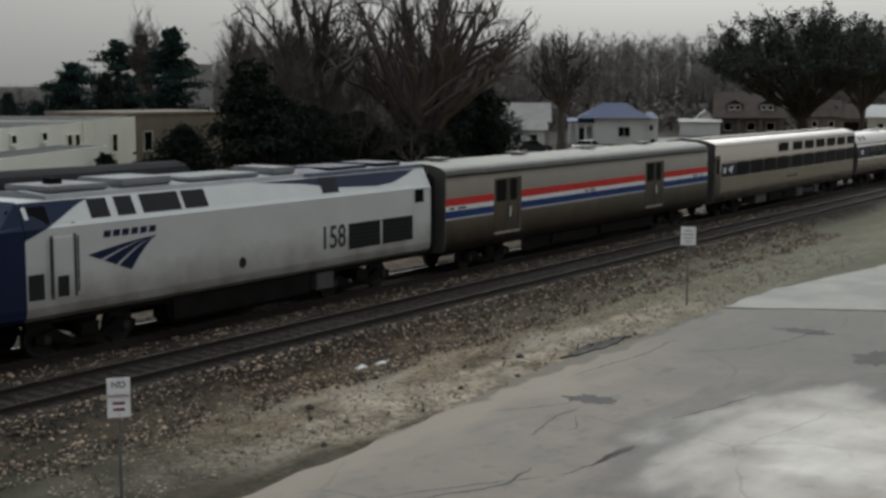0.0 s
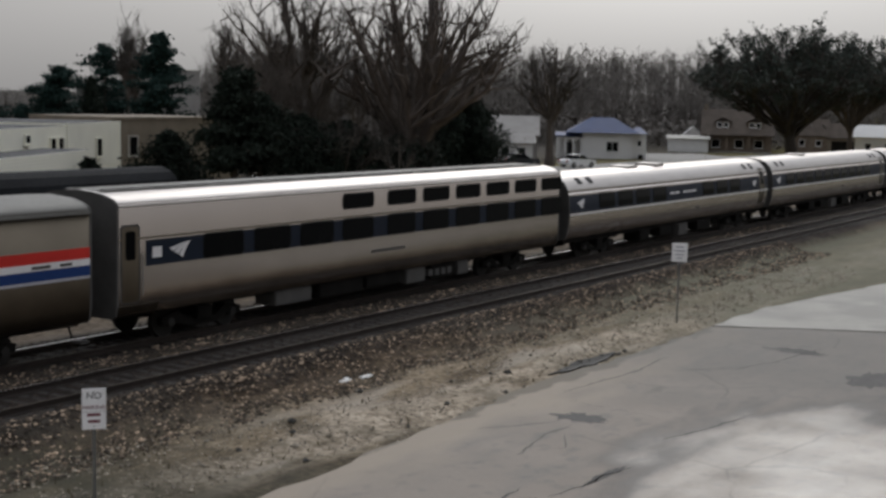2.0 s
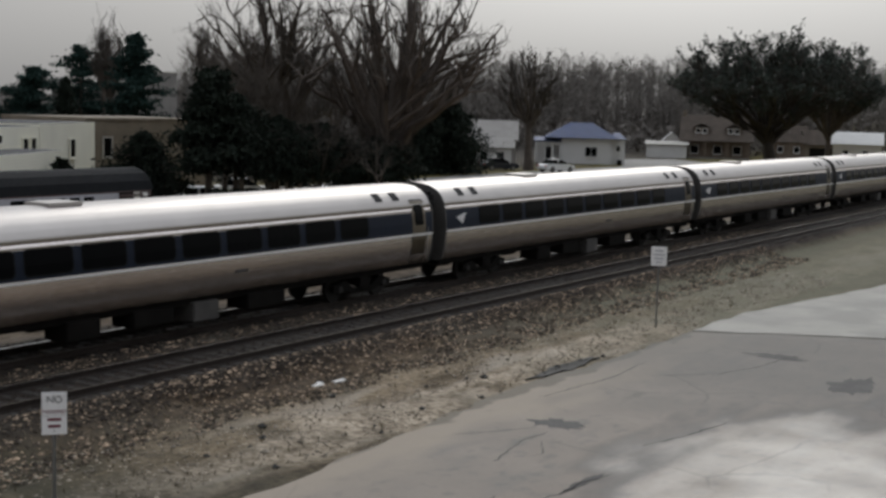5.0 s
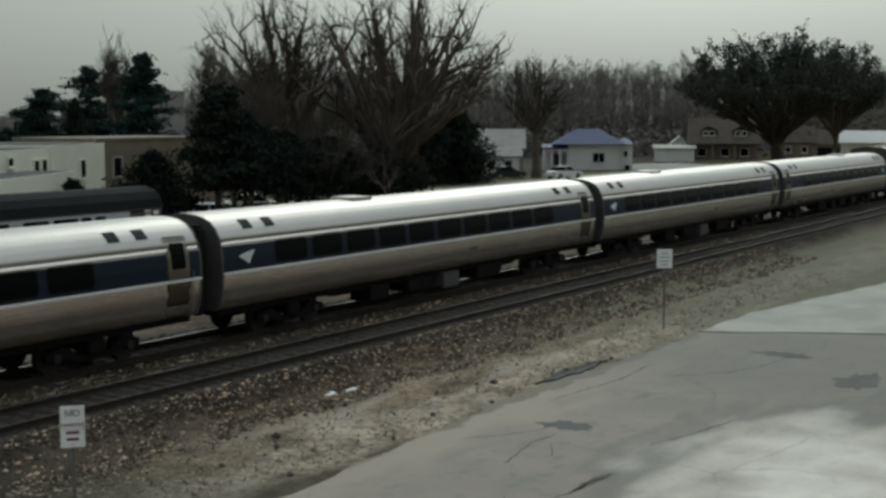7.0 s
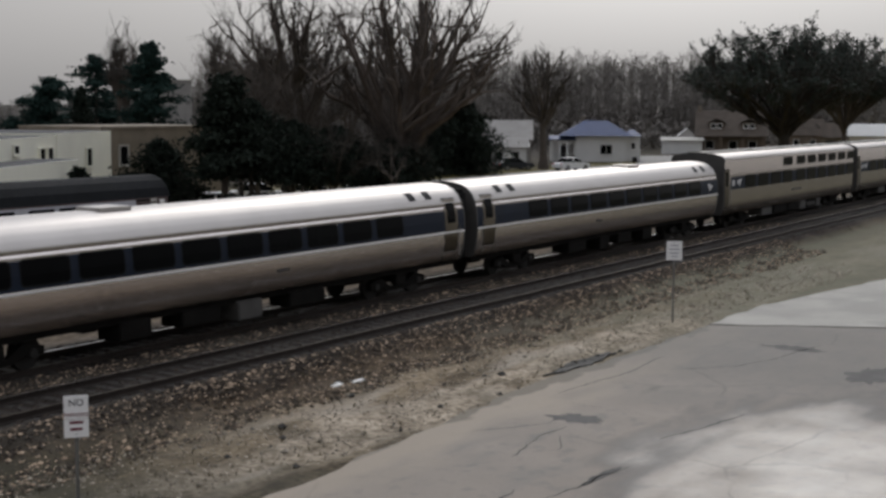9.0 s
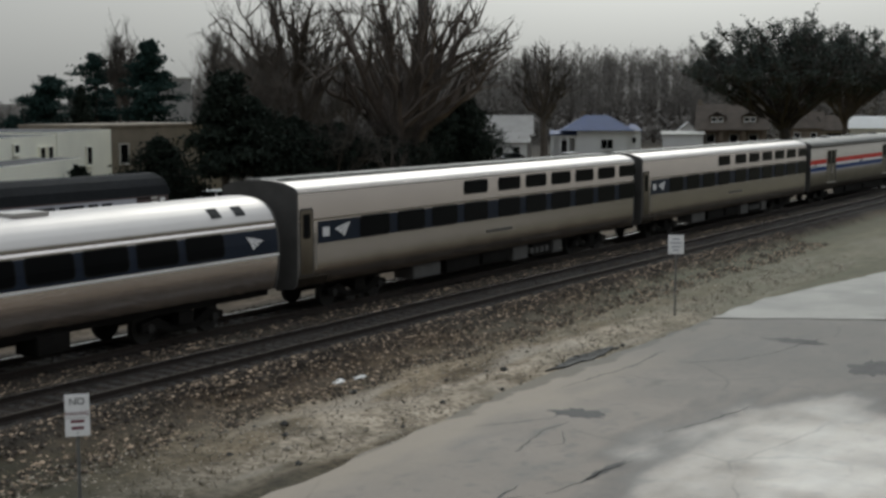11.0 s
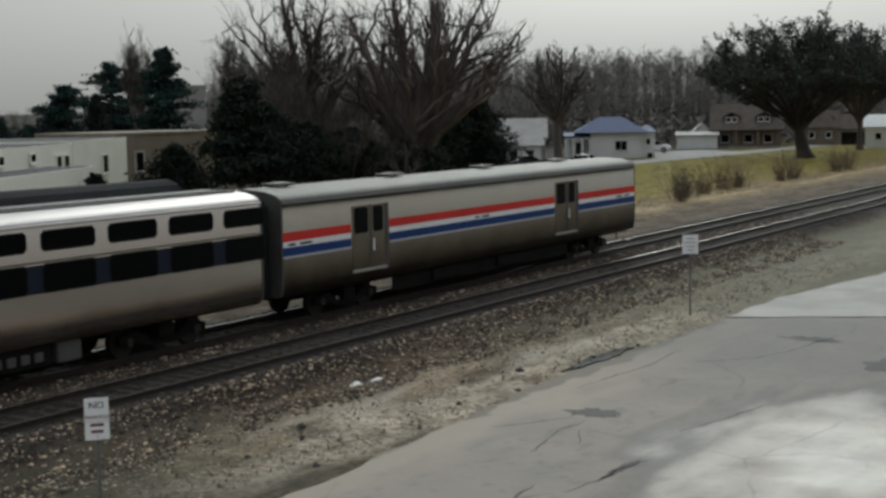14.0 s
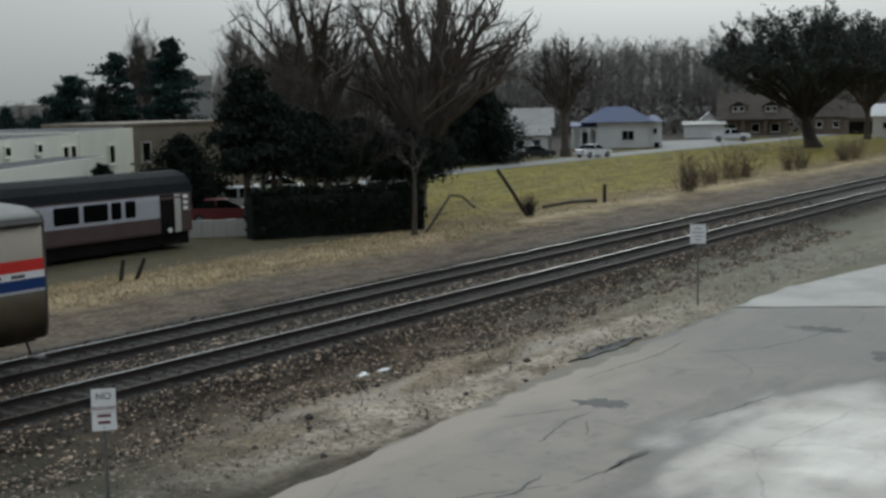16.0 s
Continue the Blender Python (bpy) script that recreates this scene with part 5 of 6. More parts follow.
def hedge(points, tall, thick, seed):
    """A clipped evergreen hedge: a mass of small leaves over a core of stems."""
    rg = random.Random(seed)
    ob = thing("hedge", pose(0, 0, 0), "black-green clipped evergreen hedge behind the dry grass", "hedge")
    v, f = [], []
    stems = Limbs(4)
    for (ax, ay), (bx, by) in zip(points, points[1:]):
        L = math.hypot(bx - ax, by - ay)
        nx, ny = -(by - ay) / L, (bx - ax) / L
        for _ in range(int(L * 950)):
            k, s, t = rg.random(), rg.uniform(-1, 1), rg.random() ** 0.8
            q = thick / 2 * s * (1 if t < 0.75 else 0.8)
            bump = 0.25 * noise.noise((ax + (bx - ax) * k, 3.1, t * 4)) + 0.15 * noise.noise((k * L * 2, s, 7))
            x, y = ax + (bx - ax) * k + nx * (q + bump), ay + (by - ay) * k + ny * (q + bump)
            z = -0.45 + tall * t * (1 + 0.10 * noise.noise((k * L * 0.6, 1, 1)))
            leaf_quad(rg, v, f, Vector((x, y, z)), 0.16)
        for i in range(int(L * 2)):
            k = (i + 0.5) / (L * 2)
            stems.tube([Vector((ax + (bx - ax) * k, ay + (by - ay) * k, -0.6)), Vector((ax + (bx - ax) * k, ay + (by - ay) * k, tall * 0.8))], [0.06, 0.03])
        core = box(0, L, -thick * 0.36, thick * 0.36, -0.5, tall * 0.84 - 0.45)
        bmesh.ops.transform(core, matrix=Matrix.Translation((ax, ay, 0)) @ Matrix.Rotation(math.atan2(by - ay, bx - ax), 4, "Z"), verts=core.verts)
        part("core", core, M_HEDGE, ob)
    stems.put("stems", M_BARK, ob)
    raw("foliage", v, f, M_HEDGE, ob)


bare_tree("shade_tree", 68.0, 47.6, 16.8, 8.3, 9.8, 5, "large leafless vase-shaped shade tree with pale limbs", trunk=0.62, fork=0.26, limbs=22, subs=7, twigs=5, fine=2, low=-0.08, lean=(0.8, -1.2), thin=0.6, slim=1.4, rise=0.0, bark=M_PALE_BARK)
bare_tree("shade_tree", 67.6, 55.6, 16.4, 5.4, 11.0, 9, "tall leafless tree rising behind the evergreens", trunk=0.44, fork=0.46, limbs=12, subs=6, twigs=4, fine=2, low=-0.35, thin=0.65, slim=1.45, rise=0.05, lean=(-0.4, 0.6))
bare_tree("shade_tree", 69.2, 55.6, 15.6, 4.6, 11.4, 10, "tall leafless tree rising behind the evergreens", trunk=0.36, fork=0.46, limbs=7, subs=5, twigs=4, fine=2, low=-0.3, thin=0.7, slim=1.3)
bare_tree("yard_tree", 60.6, 53.6, 11.6, 3.4, 7.6, 14, "brown leafless tree in the thicket", trunk=0.24, fork=0.34, limbs=12, subs=7, twigs=6, fine=3, tone=M_TWIG_PALE)
bare_tree("yard_tree", 64.2, 53.0, 9.6, 3.2, 6.2, 15, "brown leafless tree in the thicket", trunk=0.2, fork=0.3, limbs=11, subs=7, twigs=6, fine=3, tone=M_TWIG_PALE)
bare_tree("thicket_tree", 62.2, 47.8, 7.0, 3.2, 4.6, 18, "tangled leafless thicket tree before the cedars", trunk=0.14, fork=0.3, limbs=12, subs=8, twigs=6, fine=3, low=-0.6)
bare_tree("thicket_tree", 65.8, 46.6, 6.6, 3.2, 4.4, 19, "tangled leafless thicket tree before the cedars", trunk=0.14, fork=0.3, limbs=12, subs=8, twigs=6, fine=3, low=-0.6)
bare_tree("thicket_tree", 112.5, 77.0, 10.0, 4.4, 6.6, 20, "tangled leafless thicket tree beside the evergreens", trunk=0.14, fork=0.3, limbs=12, subs=8, twigs=6, fine=3, low=-0.6)
bare_tree("yard_tree", 136.3, 73.9, 15.6, 4.4, 9.0, 17, "sparse leafless tree before the white house", trunk=0.55, fork=0.36, limbs=9, subs=6, twigs=4, fine=2, low=-0.5, thin=1.3, slim=1.4, rise=0.02)
bare_tree("oak_tree", 163.6, 53.6, 17.8, 13.8, 10.4, 23, "broad dark tree with a dense budding crown", trunk=0.95, fork=0.26, limbs=24, subs=8, twigs=6, fine=3, low=-0.3, lean=(-0.3, 1.7), leaves=6, thin=1.5, slim=0.8, bark=M_LOG)
bare_tree("oak_tree", 192.0, 55.0, 17.5, 9.5, 10.5, 24, "dark budding tree at the end of the street", trunk=0.5, fork=0.25, limbs=18, subs=8, twigs=6, fine=3, low=-0.3, leaves=5, thin=2.0)
bare_tree("young_tree", 55.9, 39.2, 5.8, 1.3, 4.2, 31, "slim leafless tree in front of the hedge", trunk=0.15, fork=0.6, limbs=4, subs=4, twigs=3, fine=2, slim=0.8)
for k, (px, py, ph, hw) in enumerate(((83, 87, 14.2, 1.7), (91, 83, 14.6, 1.6), (94, 79, 12.6, 1.5), (98, 82, 14.0, 1.7), (73.0, 63.0, 9.6, 2.4), (76, 60.0, 9.2, 2.4), (87, 91, 13.4, 1.7), (88, 76, 12.4, 2.0), (96, 72, 10.0, 2.4), (104, 74, 10.4, 2.8))):
    bare_tree("background_tree", px, py, ph, hw, ph * 0.72, 40 + k, "thin leafless tree behind the low buildings", trunk=0.24, fork=0.55, limbs=8, subs=6, twigs=5, fine=2, thin=1.5, slim=1.1)
pine("cedar", 54.7, 49.6, 8.9, 7.6, 51, "dark cedar with tiered drooping boughs behind the hedge", 0.40, 44, 0.75, M_CONIFER, "evergreens")
conifer("cedar", 57.4, 50.0, 7.6, 6.0, 52, "dark dense cedar behind the hedge", base=0.5, density=1.5, shape=1.4)
conifer("cedar", 60.4, 49.4, 6.4, 6.2, 53, "dark dense cedar behind the hedge", base=0.48, density=1.5, shape=2.0)
conifer("cedar", 63.6, 48.8, 6.0, 6.2, 54, "dark dense cedar behind the hedge", base=0.5, density=1.5, shape=2.2)
conifer("cedar", 66.4, 46.6, 5.2, 5.2, 55, "dark dense cedar behind the hedge", base=0.5, density=1.4, shape=2.4)
conifer("yew", 120.7, 75.6, 9.4, 10.4, 56, "rounded dark evergreen near the street", shape=1.8, density=1.9, leaf=0.2)
conifer("yew", 115.5, 77.5, 7.6, 8.6, 57, "rounded dark evergreen near the street", shape=2.2, density=1.7, leaf=0.2)
conifer("yew", 58.1, 57.9, 5.2, 4.6, 59, "low dark evergreen bush before the brick building", shape=2.8, density=1.2, base=0.2)
conifer("yew", 48.0, 53.7, 3.9, 2.0, 65, "rounded dark bush behind the old coach", shape=2.6, density=0.8)
pine("pine", 78.8, 79.6, 12.4, 6.2, 61, "tall pine with open clumps of needles", 0.45, 40, 1.3)
pine("pine", 99.0, 108.0, 12.6, 9.0, 62, "tall hazy pine with a domed crown", 0.30, 40, 2.6)
pine("pine", 84.7, 98.5, 9.8, 7.6, 63, "pine behind the cream building", 0.25, 40, 2.8)
conifer("spruce", 70.2, 78.1, 8.6, 5.2, 64, "pointed dark spruce behind the cream building", density=1.5)
for px, py, ph in ((80.2, 102.3, 7.0), (82.5, 101.0, 6.2), (76.0, 104.0, 6.4)):
    conifer("roadside_cedar", px, py, ph, 5.6, int(px), "low dark tree at the edge of town", material=M_PINE, shape=2.4, density=0.9)
hedge([(51.0, 46.2), (55.2, 43.4), (59.2, 41.2)], 2.62, 1.8, 71)
for k, (px, py, ph, pw) in enumerate(((89.8, 38.6, 3.0, 2.0), (93.5, 39.8, 2.4, 2.6), (97.6, 40.2, 2.5, 2.4), (103.6, 40.8, 3.0, 2.6), (106.5, 40.6, 2.6, 2.2), (116.5, 40.4, 2.8, 2.2), (119.5, 40.2, 2.6, 2.0), (133.0, 40.4, 2.8, 2.6), (137.5, 40.8, 3.0, 3.0))):
    shrub(px, py, ph, pw, 80 + k)
shrub(68.2, 39.5, 1.3, 0.9, 95, "cluster of dark stems at a stump", M_LOG, 40, "stump_sprouts", "")


def far_woods():
    """The leafless wood on the rise: hundreds of stems with twigs, in one mesh."""
    rg = random.Random(5)
    ob = tagged(new("distant_woods"), "grey-brown leafless woods on the rise behind the houses", "woods", kind="stuff")
    w = Limbs(3)
    v, f = [], []
    for i in range(1300):
        az = radians(rg.uniform(4, 44) if i % 4 else rg.uniform(43, 64))
        r = rg.uniform(232, 340)
        if az > radians(43.5):
            r = rg.uniform(215, 300)
        x, y = r * math.cos(az), r * math.sin(az)
        z = float(height(np.array(x), np.array(y)))
        h = rg.uniform(11.0, 14.5) * (0.85 + 0.3 * (noise.noise((x * 0.03, y * 0.03, 0)) + 0.5))
        if az > radians(43.5):
            h = rg.uniform(5.5, 7.6)
        stem = limb_path(rg, (x, y, z - 0.3), (rg.gauss(0, 0.05), rg.gauss(0, 0.05), 1), h, 3, 0.06, 0.2)
        w.tube(stem, [0.2, 0.15, 0.1, 0.03])
        for j in range(16):
            t = rg.uniform(0.25, 1.0)
            k = min(2, int(t * 3))
            b = stem[k].lerp(stem[k + 1], t * 3 - k)
            a = rg.uniform(0, 2 * math.pi)
            L = h * (1.2 - t) * rg.uniform(0.25, 0.5)
            e = b + Vector((math.cos(a) * 0.7, math.sin(a) * 0.7, rg.uniform(0.3, 1.1))) * L
            w.tube([b, e], [0.07, 0.02])
            for _ in range(5):
                q = b.lerp(e, rg.uniform(0.3, 1)) + Vector((rg.gauss(0, 0.3), rg.gauss(0, 0.3), rg.gauss(0, 0.3)))
                d = Vector((rg.gauss(0, 0.5), rg.gauss(0, 0.5), rg.uniform(0.2, 1.0))) * max(0.8, L * 0.5)
                n = d.orthogonal().normalized() * rg.uniform(0.04, 0.10)
                k0 = len(v)
                v += [tuple(q - n), tuple(q + n), tuple(q + d)]
                f.append((k0, k0 + 1, k0 + 2))
    w.put("stems", M_WOODS, ob)
    raw("twigs", v, f, M_WOODS, ob)
    v, f = [], []
    for i in range(14000):                                   # undergrowth
        az = radians(rg.uniform(4, 64))
        r = rg.uniform(224, 300)
        x, y = r * math.cos(az), r * math.sin(az)
        leaf_quad(rg, v, f, Vector((x, y, float(height(np.array(x), np.array(y))) + rg.uniform(0, 4.6))), 0.7)
    raw("undergrowth", v, f, M_WOODS, ob)


far_woods()

# ---- fallen wood, posts, litter ----


def log(name, pts, r, label, sd_=1):
    w = Limbs(7)
    w.tube([Vector(p) for p in pts], [r * (1 - 0.12 * i) for i in range(len(pts))])
    ob = w.put(name, M_LOG, None)
    tagged(ob, label, "log")


log("fallen_limb", [(67.9, 39.4, -0.45), (67.2, 39.9, 0.9), (66.5, 40.6, 2.4)], 0.13, "leaning dead limb over a stump")
log("fallen_log", [(78.4, 40.2, -0.3), (75.5, 40.6, -0.2), (72.6, 41.0, -0.3)], 0.11, "fallen grey log on the grass")
log("leaning_branch", [(57.0, 39.3, -0.45), (58.4, 39.5, 0.35), (60.2, 39.8, 1.35), (61.4, 39.8, 1.2), (62.4, 39.6, 0.5)], 0.085, "bent dead branch beside the slim tree")
tagged(part("wooden_post", cyl((78.6, 39.7, -0.6), (78.6, 39.7, 0.75), 0.14, 0.12, 8), M_LOG), "short dark wooden post in the field", "post")
for px, py, tilt in ((36.6, 40.2, 0.16), (37.2, 40.0, 0.42)):
    foot = Vector((px, py, -0.6))
    tip = foot + Vector((0.55 * tilt, -0.83 * tilt, 1.0)) * 1.05
    tagged(part("stake", cyl(foot, tip, 0.10, 0.08, 7), M_LOG), "short weathered leaning stake in dry grass", "post", "stakes")
lit = bmesh.new()
for k, (dx, dy, w_) in enumerate(((0, 0, 0.42), (0.75, -0.1, 0.5), (0.3, 0.12, 0.2))):
    box(27.1 + dx, 27.1 + dx + w_, 20.85 + dy, 21.0 + dy, -0.62, -0.55, 0.02, lit)
tagged(part("litter", lit, M_LITTER), "scraps of white litter on the dirt verge", "litter")

# ---- signs ----


def road_sign(x, y, turn, bottom, w, h, z0, stacked, label):
    s = thing("parking_sign", pose(x, y, z0, 0, 0, turn), label, "sign", "no-parking signs")
    post = prism([(-0.03, 0.0), (-0.02, 0.03), (0.02, 0.03), (0.03, 0.0), (0.022, 0.0), (0.015, 0.022), (-0.015, 0.022), (-0.022, 0.0)], -0.3, bottom - z0 + h - 0.04, "z")
    part("post", post, M_POST, s, "galvanised steel channel post")
    b = bottom - z0
    plate = part("plate", box(-w / 2, w / 2, -0.02, -0.004, b, b + h, 0.006), M_SIGN, s, "white sheet-metal sign plate")
    for zz in (b + 0.06, b + h - 0.06):
        part("bolt", cyl((0, -0.03, zz), (0, -0.018, zz), 0.012, None, 8), M_POST, plate)
    up = lambda z: pose(0, -0.024, z, 90, 0, 0)
    if stacked:
        letters("NO", w * 0.40, up(b + h * 0.82), M_INK, plate)
        letters("PARKING", w * 0.235, up(b + h * 0.54), M_SIGN_RED, plate)
        for zz, ww in ((0.36, 0.55), (0.20, 0.5)):
            part("lettering_bar", box(-w * ww / 2, w * ww / 2, -0.024, -0.02, b + h * zz - 0.025, b + h * zz + 0.025), M_SIGN_RED, plate)
        part("seam", box(-w / 2, w / 2, -0.023, -0.02, b + h * 0.435, b + h * 0.442), M_POST, plate)
    else:
        for zz, ww in ((0.78, 0.5), (0.58, 0.7), (0.38, 0.6), (0.2, 0.4)):
            part("lettering_bar", box(-w * ww / 2, w * ww / 2, -0.024, -0.02, b + h * zz - 0.022, b + h * zz + 0.022), M_COACH_BAND, plate)


road_sign(15.2, 17.25, -41, 1.10, 0.41, 0.73, -0.66, True, "white no-parking sign with dark lettering on a post")
road_sign(42.15, 17.75, -66, 1.55, 0.53, 0.66, -0.62, False, "faded white sign on a thin leaning post")

# ---- parked old coach ----
OLD = [(1.46, 0.84), (1.48, 0.95), (1.48, 2.55), (1.44, 2.75), (1.25, 3.2), (0.9, 3.55), (0.45, 3.74), (0.0, 3.8)]


def old_coach():
    car = thing("old_coach", pose(22, 48, -0.45), "parked old maroon passenger coach with black roof and pale band", "train car")
    car_shell_ = hull(OLD[:4] + [(0, 2.75)], 0, 25.2)
    part("body", car_shell_, M_MAROON, car, "maroon fluted steel side")
    part("roof", hull(OLD[3:], -0.1, 25.4), M_COACH_ROOF, car, "black tarred roof")
    for side in (-1, 1):
        part("window_band", panel(OLD, 0.3, 23.05, 1.62, 2.68, 0.01, side, 0.02), M_COACH_BAND, car, "pale grey window band")
        for x0, x1 in ((2.0, 3.45), (4.0, 5.45), (6.0, 7.45), (8.0, 9.45), (10.0, 11.45), (12.0, 13.45), (14.4, 15.9), (16.65, 18.1), (18.35, 19.8), (20.0, 20.62), (20.85, 21.5)):
            part("window", panel(OLD, x0, x1, 1.78, 2.58, 0.02, side, 0.03, 0.07), M_GLASS, car)
        # No real opening: a near-black sheet paints the vestibule's inner shade.
        part("doorway", panel(OLD, 23.1, 24.0, 0.8, 2.7, 0.012, side, 0.03), M_UNDER, car, "dark sheet for the shade inside an open vestibule doorway")
        part("door", panel(OLD, 24.05, 24.45, 0.85, 2.7, 0.014, side, 0.03), M_PALE_WALL, car)
        for k in range(3):
            part("number_bar", panel(OLD, 24.62, 24.95, 1.9 + k * 0.28, 2.08 + k * 0.28, 0.014, side, 0.02), M_TRIM, car)
        part("step", box(23.2, 24.4, side * 1.4 - 0.12, side * 1.4 + 0.12, 0.25, 0.32), M_UNDER, car)
    part("marker_lamp", cyl((23.6, -1.52, 0.98), (23.6, -1.6, 0.98), 0.12, None, 10), M_TRIM, car)
    # Black box reaching low: underframe plus the shade beneath, built as one solid.
    part("underframe", box(0.1, 25.1, -1.3, 1.3, 0.22, 0.85), M_UNDER, car, "black underframe, deepened to stand for the shade under the coach")
    for x0, x1 in ((7, 9), (11, 13.5), (15, 16.5)):
        part("equipment_box", box(x0, x1, -1.36, -0.5, 0.02, 0.5, 0.03), M_UNDER, car)
    for x in (3.6, 21.4):
        bogie(car, x)


old_coach()

# ---- buildings ----


def pane_window(parent, m, w, h, trim=None, panes=1):
    """A window in its frame, set on a wall: m places its middle, y pointing into the wall."""
    f = part("window", box(-w / 2, w / 2, -0.03, 0.05, -h / 2, h / 2), M_GLASS, parent)
    f.matrix_basis = m
    t = 0.09
    fr = bmesh.new()
    for a in ((-w / 2 - t, w / 2 + t, h / 2, h / 2 + t), (-w / 2 - t, w / 2 + t, -h / 2 - t, -h / 2), (-w / 2 - t, -w / 2, -h / 2, h / 2), (w / 2, w / 2 + t, -h / 2, h / 2)):
        box(a[0], a[1], -0.07, 0.04, a[2], a[3], 0, fr)
    part("frame", fr, trim or M_TRIM, f)
    part("sill", box(-w / 2 - 0.12, w / 2 + 0.12, -0.12, 0.02, -h / 2 - t - 0.05, -h / 2 - t), trim or M_TRIM, f)
    for k in range(1, panes):
        part("mullion", box(-w / 2 + w * k / panes - 0.03, -w / 2 + w * k / panes + 0.03, -0.05, 0.0, -h / 2, h / 2), trim or M_TRIM, f)
    return f


def gable(w, d, z0, z1, over=0.3):
    """A gabled roof over a w x d plan, ridge along x."""
    return prism([(-d / 2 - over, z0), (0, z1), (d / 2 + over, z0), (d / 2 + over, z0 - 0.12), (0, z1 - 0.14), (-d / 2 - over, z0 - 0.12)], -w / 2 - over, w / 2 + over)


def hip(w, d, z0, z1, over=0.4, ridge=0.35):
    bm = bmesh.new()
    a, b = w / 2 + over, d / 2 + over
    low = [bm.verts.new(p) for p in ((-a, -b, z0), (a, -b, z0), (a, b, z0), (-a, b, z0))]
    r0, r1 = bm.verts.new((-w / 2 * ridge, 0, z1)), bm.verts.new((w / 2 * ridge, 0, z1))
    bm.faces.new((low[0], low[1], r1, r0))
    bm.faces.new((low[2], low[3], r0, r1))
    bm.faces.new((low[1], low[2], r1))
    bm.faces.new((low[3], low[0], r0))
    bm.faces.new(low)
    return bm


def cream_building():
    b = thing("cream_building", pose(60.1, 64.2, -0.5, 0, 0, 28), "long cream flat-roofed building with narrow windows", "building")
    part("wall", box(-9.3, 0, 0, 9, 0, 5.62), M_SIDING, b, "cream siding")
    part("wall", box(-34, -9.303, 0.05, 9, 0, 5.48), M_SIDING, b)
    part("wing", box(-34, -12.65, -2.6, 0.045, 0, 4.30), M_SIDING, b, "lower cream front wing")
    part("roof", box(-9.2, -0.1, 0.1, 8.9, 5.62, 5.64), M_DARK_ROOF, b)
    part("roof", box(-33.9, -9.4, 0.15, 8.9, 5.48, 5.50), M_DARK_ROOF, b)
    part("roof", box(-33.9, -12.75, -2.5, 0.0, 4.30, 4.32), M_DARK_ROOF, b)
    for x, z, w, h in ((-11.5, 4.32, 0.72, 0.98), (-10.35, 4.32, 0.72, 0.98), (-4.2, 4.08, 0.85, 1.05)):
        pane_window(b, pose(x, -0.04 if x > -9 else 0.01, z), w, h, M_SIDING)
    for x in (-15.1, -19.1):
        pane_window(b, pose(x, 0.0, 4.86), 0.6, 0.4, M_SIDING)


def brown_building():
    b = thing("brick_building", pose(60.4, 65.4, -0.5), "brown brick building with a flat roof", "building")
    part("wall", box(0, 11.5, 0, 8, 0, 5.7), M_BROWN_WALL, b, "weathered brown brick")
    part("parapet", box(-0.02, 11.6, -0.08, 8.08, 5.7, 5.86), M_BROWN_WALL, b)
    for x in (1.9, 5.6):
        pane_window(b, pose(x, -0.04, 3.95), 0.7, 1.2, M_PALE_WALL)


def white_house():
    b = thing("white_house", pose(161.6, 80.9, -0.5, 0, 0, -62), "white clapboard house with blue hipped roof and arcaded porch", "house")
    part("wall", box(-1.6, 5.0, -3.2, 4.4, 0, 3.5), M_WHITE_WALL, b, "white clapboard")
    part("roof", hip(9.0, 8.2, 3.5, 5.5), M_BLUE_ROOF, b, "blue metal hipped roof").location = (1.1, 0.5, 0)
    part("annex", box(5.005, 6.9, -2.6, 3.2, 0, 3.45), M_TRIM, b)
    part("annex_roof", hip(2.0, 6.2, 3.46, 4.3, 0.15), M_BLUE_ROOF, b).location = (5.95, 0.3, 0)
    porch = bmesh.new()
    for k in range(4):
        x = -4.9 + k * 1.08
        box(x - 0.14, x + 0.14, -3.2, -2.9, 0, 2.5, 0, porch)
    part("porch_posts", porch, M_TRIM, b)
    arch = bmesh.new()
    for k in range(3):
        x0 = -4.9 + k * 1.08 + 0.14
        pts = [(x0 - 0.14, 2.9), (x0 - 0.14, 2.2), (x0, 2.2)] + [(x0 + 0.4 - 0.4 * math.cos(math.pi * i / 8), 2.2 + 0.36 * math.sin(math.pi * i / 8)) for i in range(9)] + [(x0 + 0.94, 2.2), (x0 + 0.94, 2.9)]
        prism(pts, -3.16, -2.94, "y", arch)
    part("porch_arch", arch, M_TRIM, b, "white arcade of the porch")
    part("porch_wall", box(-5.0, -1.605, -0.6, 4.2, 0, 3.3), M_WHITE_WALL, b)
    part("porch_roof", prism([(-3.4, 2.9), (-3.4, 3.05), (-0.6, 3.5), (-0.6, 3.3)], -5.2, -1.55), M_BLUE_ROOF, b)
    pane_window(b, pose(2.4, -3.24, 1.7), 1.5, 1.2, M_TRIM, 2)
    pane_window(b, pose(6.0, -2.64, 2.2), 0.45, 0.7, M_TRIM)
    part("door", box(-3.6, -2.7, -0.66, -0.58, 0.1, 2.1), M_DARK_ROOF, b)
    part("chimney", box(-0.9, -0.3, 1.0, 1.6, 4.8, 6.0), M_BROWN_WALL, b)
    part("planter", box(5.9, 6.5, -3.3, -2.75, 0, 0.7, 0.05), M_UNDER, b)


